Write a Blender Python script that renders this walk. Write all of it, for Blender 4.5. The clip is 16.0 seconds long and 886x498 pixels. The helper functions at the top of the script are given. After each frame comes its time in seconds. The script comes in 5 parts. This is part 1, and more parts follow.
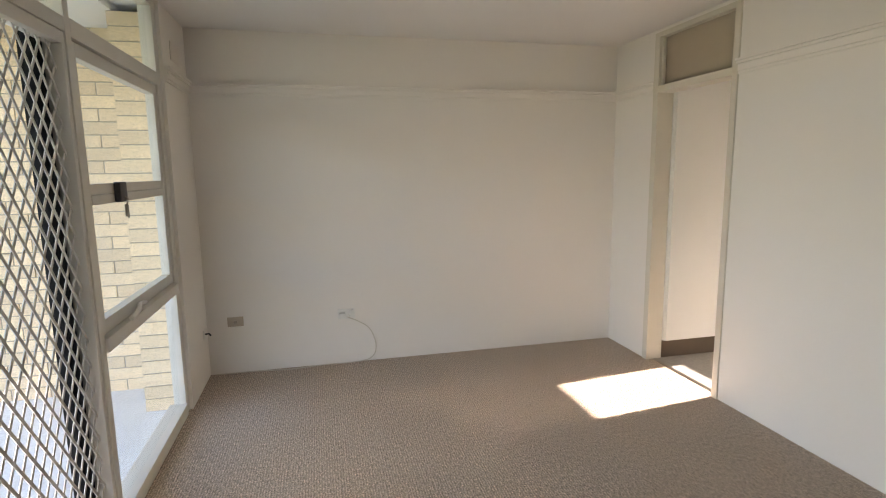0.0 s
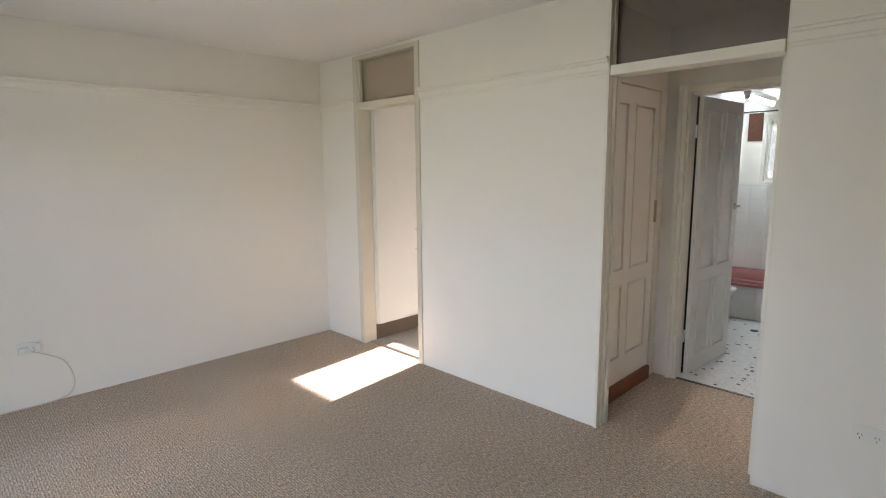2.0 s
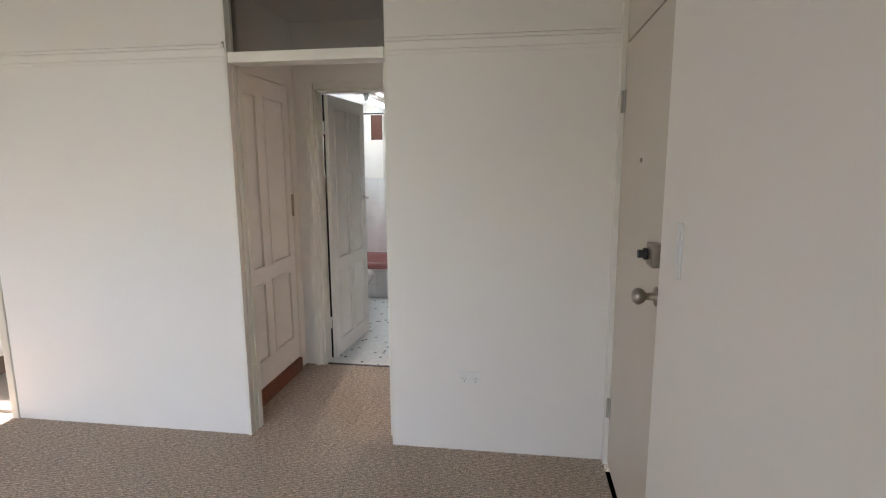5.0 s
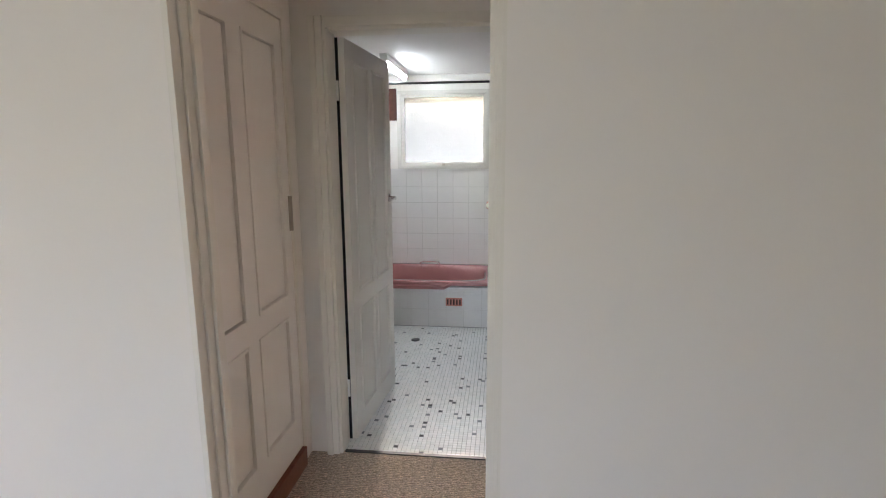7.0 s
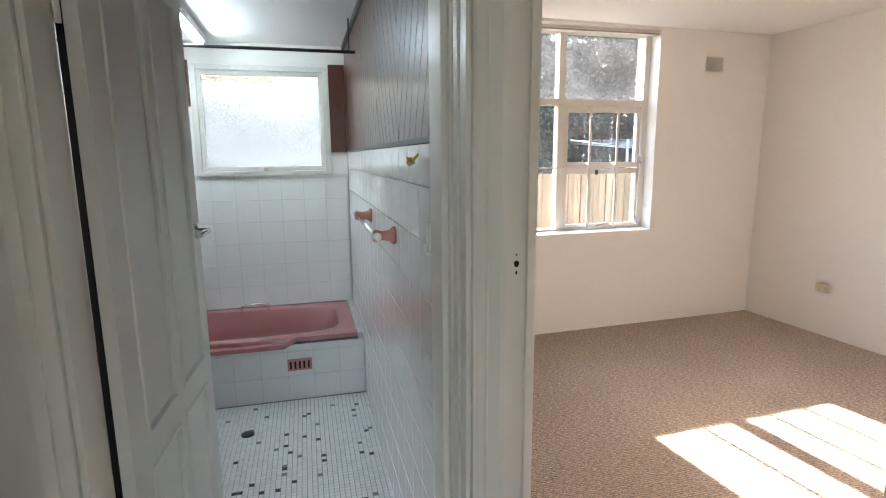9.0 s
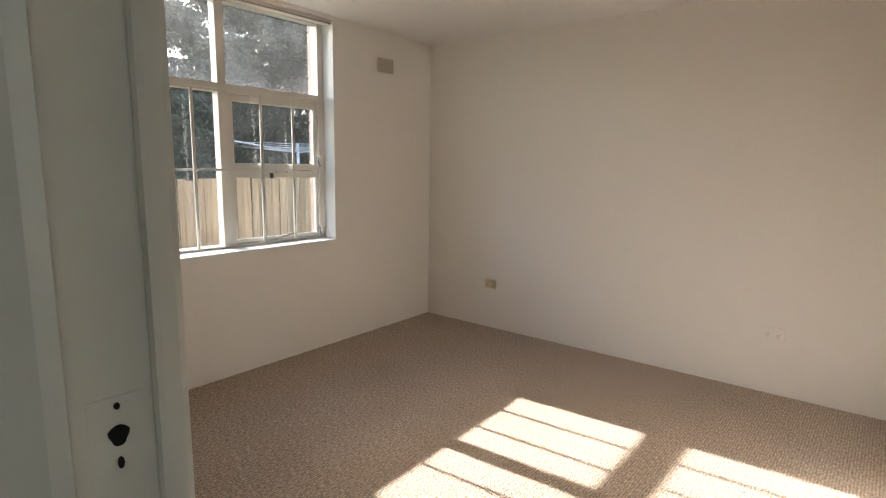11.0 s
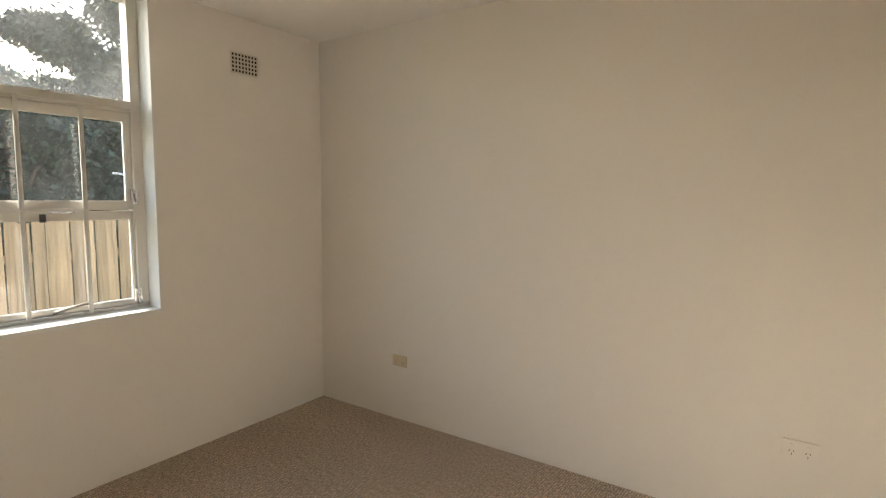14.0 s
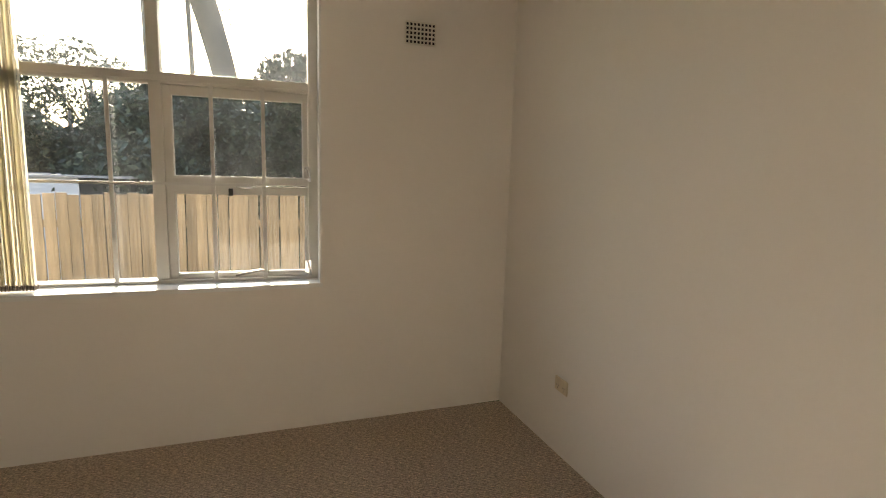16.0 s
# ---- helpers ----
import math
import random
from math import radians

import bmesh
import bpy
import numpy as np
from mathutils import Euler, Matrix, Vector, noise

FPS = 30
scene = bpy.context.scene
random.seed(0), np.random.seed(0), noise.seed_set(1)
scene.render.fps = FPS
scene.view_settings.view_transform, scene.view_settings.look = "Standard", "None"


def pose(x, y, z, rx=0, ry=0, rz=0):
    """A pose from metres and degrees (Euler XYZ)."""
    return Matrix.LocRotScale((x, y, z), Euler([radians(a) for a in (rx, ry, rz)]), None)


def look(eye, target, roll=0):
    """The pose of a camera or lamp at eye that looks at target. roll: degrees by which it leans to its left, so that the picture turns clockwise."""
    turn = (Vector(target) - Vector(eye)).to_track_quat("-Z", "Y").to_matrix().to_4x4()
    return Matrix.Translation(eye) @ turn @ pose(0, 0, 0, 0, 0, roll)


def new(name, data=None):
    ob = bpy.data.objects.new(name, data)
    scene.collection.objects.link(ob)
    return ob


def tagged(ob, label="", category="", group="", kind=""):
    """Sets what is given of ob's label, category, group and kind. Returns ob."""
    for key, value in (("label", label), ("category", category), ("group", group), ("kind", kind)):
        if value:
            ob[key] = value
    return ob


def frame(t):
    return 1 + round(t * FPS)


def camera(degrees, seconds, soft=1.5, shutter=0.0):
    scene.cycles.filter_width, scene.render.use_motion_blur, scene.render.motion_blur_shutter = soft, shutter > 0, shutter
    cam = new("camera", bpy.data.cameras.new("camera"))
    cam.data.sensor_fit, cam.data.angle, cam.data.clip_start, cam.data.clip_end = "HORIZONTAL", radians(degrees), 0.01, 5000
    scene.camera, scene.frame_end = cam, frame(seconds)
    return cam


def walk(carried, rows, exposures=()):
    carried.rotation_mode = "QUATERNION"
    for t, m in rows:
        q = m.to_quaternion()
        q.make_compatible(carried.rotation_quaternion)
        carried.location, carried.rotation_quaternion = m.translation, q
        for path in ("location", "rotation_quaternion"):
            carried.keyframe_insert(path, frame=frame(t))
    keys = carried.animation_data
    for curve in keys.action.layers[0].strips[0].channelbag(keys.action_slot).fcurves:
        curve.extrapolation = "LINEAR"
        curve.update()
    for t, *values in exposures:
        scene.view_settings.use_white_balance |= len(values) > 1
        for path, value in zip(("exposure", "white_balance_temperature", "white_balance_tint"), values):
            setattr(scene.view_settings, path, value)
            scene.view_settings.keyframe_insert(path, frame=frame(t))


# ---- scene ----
cam = camera(80.2, 16.0, soft=1.1)

PATH = [
    (0, (-2.482, -4.099, 1.505), (-2.028, -2.174, 1.21), -0.8),
    (0.5, (-2.534, -4.137, 1.483), (-1.767, -2.311, 1.202), -0.7),
    (1, (-2.592, -4.201, 1.487), (-1.593, -2.492, 1.201), -0.6),
    (1.5, (-2.647, -4.287, 1.527), (-1.465, -2.701, 1.231), -0.7),
    (2, (-2.745, -4.292, 1.543), (-1.342, -2.899, 1.243), -0.5),
    (2.5, (-2.786, -4.285, 1.542), (-1.191, -3.116, 1.245), -0.2),
    (3, (-2.807, -4.329, 1.552), (-1.058, -3.406, 1.253), -0.1),
    (3.5, (-2.811, -4.356, 1.542), (-0.944, -3.693, 1.27), -0.0),
    (4, (-2.802, -4.395, 1.543), (-0.867, -3.971, 1.27), 0.1),
    (4.2, (-2.796, -4.403, 1.54), (-0.843, -4.069, 1.266), 0.1),
    (6.3, (-1.834, -3.917, 1.519), (0.119, -3.667, 1.166), -0.3),
    (6.5, (-1.671, -3.821, 1.52), (0.283, -3.588, 1.162), -0.1),
    (7, (-1.302, -3.68, 1.493), (0.653, -3.458, 1.139), -0.3),
    (7.5, (-0.954, -3.543, 1.493), (1.01, -3.404, 1.141), -0.3),
    (7.8, (-0.753, -3.426, 1.507), (1.217, -3.388, 1.162), -0.1),
    (8, (-0.634, -3.376, 1.507), (1.337, -3.409, 1.168), -0.7),
    (8.2, (-0.508, -3.35, 1.499), (1.46, -3.46, 1.159), -0.7),
    (10.3, (0.396, -3.499, 1.446), (1.962, -4.696, 1.107), 0.1),
    (10.5, (0.445, -3.546, 1.425), (1.935, -4.839, 1.093), 0.4),
    (11, (0.5624, -3.6649, 1.429), (1.8424, -5.1689, 1.114), 1.0),
    (11.5, (0.68, -3.789, 1.421), (1.767, -5.447, 1.153), 1.1),
    (12, (0.74, -3.946, 1.439), (1.698, -5.686, 1.209), 1.1),
    (12.5, (0.793, -4.116, 1.423), (1.679, -5.897, 1.211), 0.5),
    (13, (0.826, -4.375, 1.429), (1.744, -6.141, 1.228), 0.5),
    (13.5, (0.885, -4.667, 1.416), (1.938, -6.357, 1.229), 0.6),
    (14, (0.979, -4.921, 1.436), (2.175, -6.512, 1.248), 0.4),
    (14.5, (0.953, -5.212, 1.456), (2.328, -6.649, 1.242), 0.5),
    (15, (0.913, -5.447, 1.422), (2.44, -6.718, 1.197), 0.8),
    (15.5, (0.947, -5.695, 1.446), (2.657, -6.705, 1.207), 1.5),
    (16, (0.911, -5.992, 1.475), (2.793, -6.603, 1.185), 1.7),
]
walk(cam, [(t, look(eye, target, roll)) for t, eye, target, roll in PATH],
     exposures=[(0, 3.75, 7800, 23), (1, 3.95, 7400, 22), (2.5, 3.97, 7150, 23), (4, 4.1, 7100, 25), (7.0, 4.0, 7050, 26), (8.2, 4.12, 6750, 21), (10.3, 3.45, 6300, 13), (10.6, 3.35, 6300, 12), (11, 3.05, 6600, 11), (11.5, 3.05, 6700, 10), (12.5, 3.17, 6850, 8), (13.5, 3.27, 7000, 7), (14.5, 2.9, 7200, 7), (16, 2.72, 7500, 8)])

# ---------- light ----------
SUN_EL, SUN_AZ = 26.8, 6.0          # degrees; azimuth from +x towards +y
world = bpy.data.worlds.new("world")
scene.world = world
world.use_nodes = True
wn = world.node_tree.nodes
sky = wn.new("ShaderNodeTexSky")
sky.sky_type = "NISHITA"
sky.sun_disc = False
sky.sun_elevation = radians(SUN_EL)
sky.sun_rotation = radians(90 - SUN_AZ)
sky.altitude = 20
sky.air_density, sky.dust_density, sky.ozone_density = 1.0, 2.0, 1.0
wn["Background"].inputs[1].default_value = 0.095
world.node_tree.links.new(sky.outputs[0], wn["Background"].inputs[0])

sun = new("sun", bpy.data.lights.new("sun", "SUN"))
sun.data.energy = 2.5
sun.data.angle = radians(0.6)
sun.data.color = (1.0, 0.975, 0.945)
sun.matrix_world = look((12 * math.cos(radians(SUN_AZ)), 12 * math.sin(radians(SUN_AZ)), 12 * math.tan(radians(SUN_EL))), (0, 0, 0))


def window_lamp(name, x, y, z, sy, sz, facing, watts, colour):
    """The sky's light through one window opening."""
    ob = new(name, bpy.data.lights.new(name, "AREA"))
    ob.data.shape, ob.data.size, ob.data.size_y = "RECTANGLE", sy, sz
    ob.data.energy, ob.data.color = watts, colour
    ob.matrix_world = look((x, y, z), (x + facing, y, z - 0.3))
    return ob


window_lamp("living_window_daylight", -3.335, -2.47, 1.05, 0.5, 1.75, 1, 0.7, (0.96, 0.98, 1.0))
window_lamp("kitchen_window_daylight", 2.44, -0.85, 1.4, 0.8, 0.4, -1, 0.3, (0.93, 0.98, 1.0))

# ---------- materials ----------


def link(m, a, b):
    m.node_tree.links.new(a, b)


def mat(name, colour, rough=0.6, metal=0.0, vary=0.06, scale=3.0, grain=0.0, grain_scale=200.0, bump=0.0, bump_scale=150.0, coat=0.0, spec=0.5):
    """Painted or solid surface: base colour with broad blotches, fine grain and fine relief."""
    m = bpy.data.materials.new(name)
    m.use_nodes = True
    n = m.node_tree.nodes
    b = n["Principled BSDF"]
    b.inputs["Roughness"].default_value = rough
    b.inputs["Metallic"].default_value = metal
    b.inputs["Coat Weight"].default_value = coat
    b.inputs["Specular IOR Level"].default_value = spec
    geo = n.new("ShaderNodeTexCoord")
    no = n.new("ShaderNodeTexNoise")
    no.inputs["Scale"].default_value = scale
    no.inputs["Detail"].default_value = 6
    link(m, geo.outputs["Object"], no.inputs["Vector"])
    mx = n.new("ShaderNodeMix")
    mx.data_type = "RGBA"
    lo = [max(0, c * (1 - vary)) for c in colour]
    hi = [min(1, c * (1 + vary)) for c in colour]
    mx.inputs[6].default_value = (*lo, 1)
    mx.inputs[7].default_value = (*hi, 1)
    link(m, no.outputs["Fac"], mx.inputs[0])
    out = mx.outputs[2]
    if grain:
        g = n.new("ShaderNodeTexNoise")
        g.inputs["Scale"].default_value = grain_scale
        g.inputs["Detail"].default_value = 3
        link(m, geo.outputs["Object"], g.inputs["Vector"])
        r = n.new("ShaderNodeMapRange")
        r.inputs[1].default_value, r.inputs[2].default_value = 0.3, 0.7
        r.inputs[3].default_value, r.inputs[4].default_value = 1 - grain, 1 + grain
        link(m, g.outputs["Fac"], r.inputs[0])
        mu = n.new("ShaderNodeMix")
        mu.data_type, mu.blend_type = "RGBA", "MULTIPLY"
        mu.inputs[0].default_value = 1
        link(m, out, mu.inputs[6])
        link(m, r.outputs[0], mu.inputs[7])
        out = mu.outputs[2]
    link(m, out, b.inputs["Base Color"])
    if bump:
        bn = n.new("ShaderNodeTexNoise")
        bn.inputs["Scale"].default_value = bump_scale
        bn.inputs["Detail"].default_value = 4
        link(m, geo.outputs["Object"], bn.inputs["Vector"])
        bp = n.new("ShaderNodeBump")
        bp.inputs["Strength"].default_value = bump
        bp.inputs["Distance"].default_value = 0.004
        link(m, bn.outputs["Fac"], bp.inputs["Height"])
        link(m, bp.outputs["Normal"], b.inputs["Normal"])
    return m


def carpet_mat(name):
    """Grey-brown looped wool carpet: rows of loops, flecks, broad wear."""
    m = mat(name, (0.53, 0.420, 0.325), 0.95, vary=0.16, scale=1.6, grain=0.42, grain_scale=120, spec=0.1)
    n = m.node_tree.nodes
    b = n["Principled BSDF"]
    geo = n.new("ShaderNodeTexCoord")
    mp = n.new("ShaderNodeMapping")
    mp.inputs["Scale"].default_value = (95, 40, 1)
    mp.inputs["Rotation"].default_value = (0, 0, 0.05)
    link(m, geo.outputs["Object"], mp.inputs["Vector"])
    wv = n.new("ShaderNodeTexNoise")
    wv.inputs["Scale"].default_value = 1.0
    wv.inputs["Detail"].default_value = 3
    link(m, mp.outputs[0], wv.inputs["Vector"])
    v = n.new("ShaderNodeTexVoronoi")
    v.inputs["Scale"].default_value = 130
    link(m, geo.outputs["Object"], v.inputs["Vector"])
    ad = n.new("ShaderNodeMath")
    ad.operation = "SUBTRACT"
    link(m, wv.outputs["Fac"], ad.inputs[0])
    link(m, v.outputs["Distance"], ad.inputs[1])
    bp = n.new("ShaderNodeBump")
    bp.inputs["Strength"].default_value = 0.9
    bp.inputs["Distance"].default_value = 0.008
    link(m, ad.outputs[0], bp.inputs["Height"])
    link(m, bp.outputs["Normal"], b.inputs["Normal"])
    old = b.inputs["Base Color"].links[0].from_socket
    mr = n.new("ShaderNodeMapRange")
    mr.inputs[1].default_value, mr.inputs[2].default_value = 0.3, 0.7
    mr.inputs[3].default_value, mr.inputs[4].default_value = 0.62, 1.30
    link(m, wv.outputs["Fac"], mr.inputs[0])
    mu = n.new("ShaderNodeMix")
    mu.data_type, mu.blend_type = "RGBA", "MULTIPLY"
    mu.inputs[0].default_value = 1
    link(m, old, mu.inputs[6])
    link(m, mr.outputs[0], mu.inputs[7])
    # rows of loops
    rows = n.new("ShaderNodeTexWave")
    rows.wave_type, rows.bands_direction = "BANDS", "X"
    rows.inputs["Scale"].default_value = 24
    rows.inputs["Distortion"].default_value = 3.5
    rows.inputs["Detail"].default_value = 2
    rows.inputs["Detail Scale"].default_value = 2.5
    link(m, geo.outputs["Object"], rows.inputs["Vector"])
    rr = n.new("ShaderNodeMapRange")
    rr.inputs[3].default_value, rr.inputs[4].default_value = 0.80, 1.16
    link(m, rows.outputs["Fac"], rr.inputs[0])
    mu2 = n.new("ShaderNodeMix")
    mu2.data_type, mu2.blend_type = "RGBA", "MULTIPLY"
    mu2.inputs[0].default_value = 1
    link(m, mu.outputs[2], mu2.inputs[6])
    link(m, rr.outputs[0], mu2.inputs[7])
    # scattered small stains
    st = n.new("ShaderNodeTexNoise")
    st.inputs["Scale"].default_value = 4.5
    st.inputs["Detail"].default_value = 5
    st.inputs["Roughness"].default_value = 0.65
    link(m, geo.outputs["Object"], st.inputs["Vector"])
    sr = n.new("ShaderNodeMapRange")
    sr.inputs[1].default_value, sr.inputs[2].default_value = 0.66, 0.76
    sr.inputs[3].default_value, sr.inputs[4].default_value = 0.0, 0.45
    link(m, st.outputs["Fac"], sr.inputs[0])
    mu3 = n.new("ShaderNodeMix")
    mu3.data_type = "RGBA"
    mu3.inputs[7].default_value = (0.20, 0.13, 0.095, 1)
    link(m, sr.outputs[0], mu3.inputs[0])
    link(m, mu2.outputs[2], mu3.inputs[6])
    link(m, mu3.outputs[2], b.inputs["Base Color"])
    b.inputs["Sheen Weight"].default_value = 0.15
    return m


def glass_mat(name, tint=(0.97, 0.98, 0.98), dirt=0.0, rough=0.0, gloss=1.0, share=0.05, film=0.002):
    """Thin pane: clear, with a share of gloss and optional dusty film."""
    m = bpy.data.materials.new(name)
    m.use_nodes = True
    n = m.node_tree.nodes
    n.remove(n["Principled BSDF"])
    tr = n.new("ShaderNodeBsdfTransparent")
    tr.inputs[0].default_value = (*tint, 1)
    gl = n.new("ShaderNodeBsdfGlossy")
    gl.inputs["Roughness"].default_value = rough
    gl.inputs[0].default_value = (gloss, gloss, gloss, 1)
    mx = n.new("ShaderNodeMixShader")
    mx.inputs[0].default_value = share
    link(m, tr.outputs[0], mx.inputs[1])
    link(m, gl.outputs[0], mx.inputs[2])
    out = mx.outputs[0]
    if dirt:
        tc = n.new("ShaderNodeTexCoord")
        no = n.new("ShaderNodeTexNoise")
        no.inputs["Scale"].default_value = 3.5
        no.inputs["Detail"].default_value = 7
        no.inputs["Roughness"].default_value = 0.65
        link(m, tc.outputs["Object"], no.inputs["Vector"])
        mr = n.new("ShaderNodeMapRange")
        mr.inputs[1].default_value, mr.inputs[2].default_value = 0.42, 0.75
        mr.inputs[3].default_value, mr.inputs[4].default_value = film, dirt
        link(m, no.outputs["Fac"], mr.inputs[0])
        df = n.new("ShaderNodeBsdfTranslucent")
        df.inputs[0].default_value = (0.8, 0.82, 0.84, 1)
        m2 = n.new("ShaderNodeMixShader")
        link(m, mr.outputs[0], m2.inputs[0])
        link(m, out, m2.inputs[1])
        link(m, df.outputs[0], m2.inputs[2])
        out = m2.outputs[0]
    link(m, out, n["Material Output"].inputs[0])
    return m


def glow_mat(name, colour, strength):
    m = bpy.data.materials.new(name)
    m.use_nodes = True
    b = m.node_tree.nodes["Principled BSDF"]
    b.inputs["Base Color"].default_value = (0.9, 0.9, 0.9, 1)
    b.inputs["Emission Color"].default_value = (*colour, 1)
    b.inputs["Emission Strength"].default_value = strength
    return m


WALL = mat("wall_paint", (0.82, 0.785, 0.735), 0.55, vary=0.025, scale=1.3, bump=0.12, bump_scale=60, spec=0.35)
CEIL = mat("ceiling_paint", (0.83, 0.815, 0.79), 0.7, vary=0.03, scale=1.0, bump=0.1, bump_scale=80)
TRIM = mat("trim_gloss_paint", (0.78, 0.75, 0.68), 0.35, vary=0.05, scale=4, bump=0.02, bump_scale=25)
CREAM = mat("aged_cream_gloss", (0.66, 0.62, 0.53), 0.35, vary=0.06, scale=4, bump=0.03, bump_scale=25)
DOORP = mat("door_paint", (0.82, 0.795, 0.75), 0.42, vary=0.02, scale=3, bump=0.012, bump_scale=40)
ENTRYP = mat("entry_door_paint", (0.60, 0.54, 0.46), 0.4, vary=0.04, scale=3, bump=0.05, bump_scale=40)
WHITE = mat("white_enamel", (0.80, 0.80, 0.78), 0.3, vary=0.03, scale=5)
CARPET = carpet_mat("looped_carpet")
LINO = mat("cream_lino", (0.36, 0.345, 0.315), 0.4, vary=0.12, scale=8, grain=0.12, grain_scale=60)
GLASS = glass_mat("window_glass", dirt=0.010, share=0.02)
HAZY = glass_mat("dusty_window_glass", dirt=0.028, film=0.010)
CLEAR = glass_mat("clear_glass", dirt=0.015)
FROST = glass_mat("frosted_transom_glass", tint=(0.62, 0.58, 0.49), dirt=0.0, rough=0.3, share=0.12)
fn = FROST.node_tree.nodes
ft = fn.new("ShaderNodeBsdfTranslucent")
ft.inputs[0].default_value = (0.60, 0.57, 0.49, 1)
fm = fn.new("ShaderNodeMixShader")
fm.inputs[0].default_value = 0.8
link(FROST, fn["Material Output"].inputs[0].links[0].from_socket, fm.inputs[1])
link(FROST, ft.outputs[0], fm.inputs[2])
link(FROST, fm.outputs[0], fn["Material Output"].inputs[0])
SMOKE = glass_mat("obscure_transom_glass", tint=(0.40, 0.37, 0.325), dirt=0.05, rough=0.22, share=0.10)
CHROME = mat("chrome", (0.75, 0.75, 0.76), 0.12, 1.0, vary=0.03)
STEEL = mat("aged_steel", (0.38, 0.34, 0.29), 0.32, 1.0, vary=0.15, scale=30)
BLACK = mat("black_metal", (0.02, 0.02, 0.022), 0.4, vary=0.1)
HOLE = mat("dark_void", (0.012, 0.010, 0.009), 0.9, vary=0.1)
REDWOOD = mat("red_timber", (0.20, 0.065, 0.03), 0.4, vary=0.25, scale=9, grain=0.15, grain_scale=50)

# ---------- mesh helpers ----------


def box(bm, x0, x1, y0, y1, z0, z1, bevel=0.0):
    vs = [bm.verts.new((x, y, z)) for z in (z0, z1) for y in (y0, y1) for x in (x0, x1)]
    fs = [bm.faces.new([vs[i] for i in q]) for q in ((0, 2, 3, 1), (4, 5, 7, 6), (0, 1, 5, 4), (2, 6, 7, 3), (0, 4, 6, 2), (1, 3, 7, 5))]
    if bevel:
        es = list({e for f in fs for e in f.edges})
        bmesh.ops.bevel(bm, geom=es, offset=bevel, segments=2, affect="EDGES", profile=0.7)
    return bm


def boxes(*rows, bevel=0.0):
    bm = bmesh.new()
    for r in rows:
        box(bm, *r, bevel=bevel)
    return bm


def prism(outline, z0, z1, bm=None):
    """An upright prism over a plan outline."""
    bm = bm or bmesh.new()
    lo = [bm.verts.new((x, y, z0)) for x, y in outline]
    hi = [bm.verts.new((x, y, z1)) for x, y in outline]
    n = len(outline)
    bm.faces.new(lo[::-1])
    bm.faces.new(hi)
    for i in range(n):
        bm.faces.new((lo[i], lo[(i + 1) % n], hi[(i + 1) % n], hi[i]))
    return bm


def tube(bm, points, radius, sides=10):
    """A round bar along a polyline."""
    rings = []
    pts = [Vector(p) for p in points]
    for i, p in enumerate(pts):
        d = (pts[min(i + 1, len(pts) - 1)] - pts[max(i - 1, 0)]).normalized()
        side = d.cross(Vector((0, 0, 1)) if abs(d.z) < 0.9 else Vector((1, 0, 0))).normalized()
        up = side.cross(d)
        rings.append([bm.verts.new(p + radius * (math.cos(a) * side + math.sin(a) * up)) for a in (2 * math.pi * k / sides for k in range(sides))])
    for a, b in zip(rings, rings[1:]):
        for k in range(sides):
            f = bm.faces.new((a[k], a[(k + 1) % sides], b[(k + 1) % sides], b[k]))
            f.smooth = True
    bm.faces.new(rings[0][::-1])
    bm.faces.new(rings[-1])
    return bm


def lathe(bm, profile, centre, axis=(0, 0, 1), sides=20):
    """Turn (radius, height) pairs round an axis."""
    q = Vector((0, 0, 1)).rotation_difference(Vector(axis))
    rings = []
    for r, h in profile:
        rings.append([bm.verts.new(Vector(centre) + q @ Vector((r * math.cos(2 * math.pi * k / sides), r * math.sin(2 * math.pi * k / sides), h))) for k in range(sides)])
    for a, b in zip(rings, rings[1:]):
        for k in range(sides):
            f = bm.faces.new((a[k], a[(k + 1) % sides], b[(k + 1) % sides], b[k]))
            f.smooth = True
    bm.faces.new(rings[0][::-1])
    bm.faces.new(rings[-1])
    return bm


def mesh_of(name, bm, material):
    me = bpy.data.meshes.new(name)
    bmesh.ops.recalc_face_normals(bm, faces=bm.faces[:])
    bm.to_mesh(me)
    bm.free()
    me.materials.append(material)
    return me


def part(name, bm, material, parent, label=""):
    ob = new(name, mesh_of(name, bm, material))
    ob.parent = parent
    if parent is not None:
        ob.matrix_parent_inverse = Matrix.Translation(parent.matrix_basis.translation).inverted() if parent.parent is None else Matrix.Identity(4)
    return tagged(ob, label)


def solid(name, bm, material, label, category, kind="", group=""):
    ob = new(name, mesh_of(name, bm, material))
    return tagged(ob, label, category, group, kind)


def thing(name, label, category, base=(0, 0, 0), group="", kind=""):
    ob = new(name)
    ob.empty_display_size = 0.1
    ob.location = base
    return tagged(ob, label, category, group, kind)


def setting(name, bm, material, label, category):
    return solid(name, bm, material, label, category, kind="structure")


# ---------- plan ----------
H = 2.5                       # ceiling
YS, YB, XE, XW = -4.79, -7.36, 3.90, -3.33
KD0, KD1 = -0.55, -1.31       # kitchen doorway
HD0, HD1 = -2.85, -3.685       # hall opening

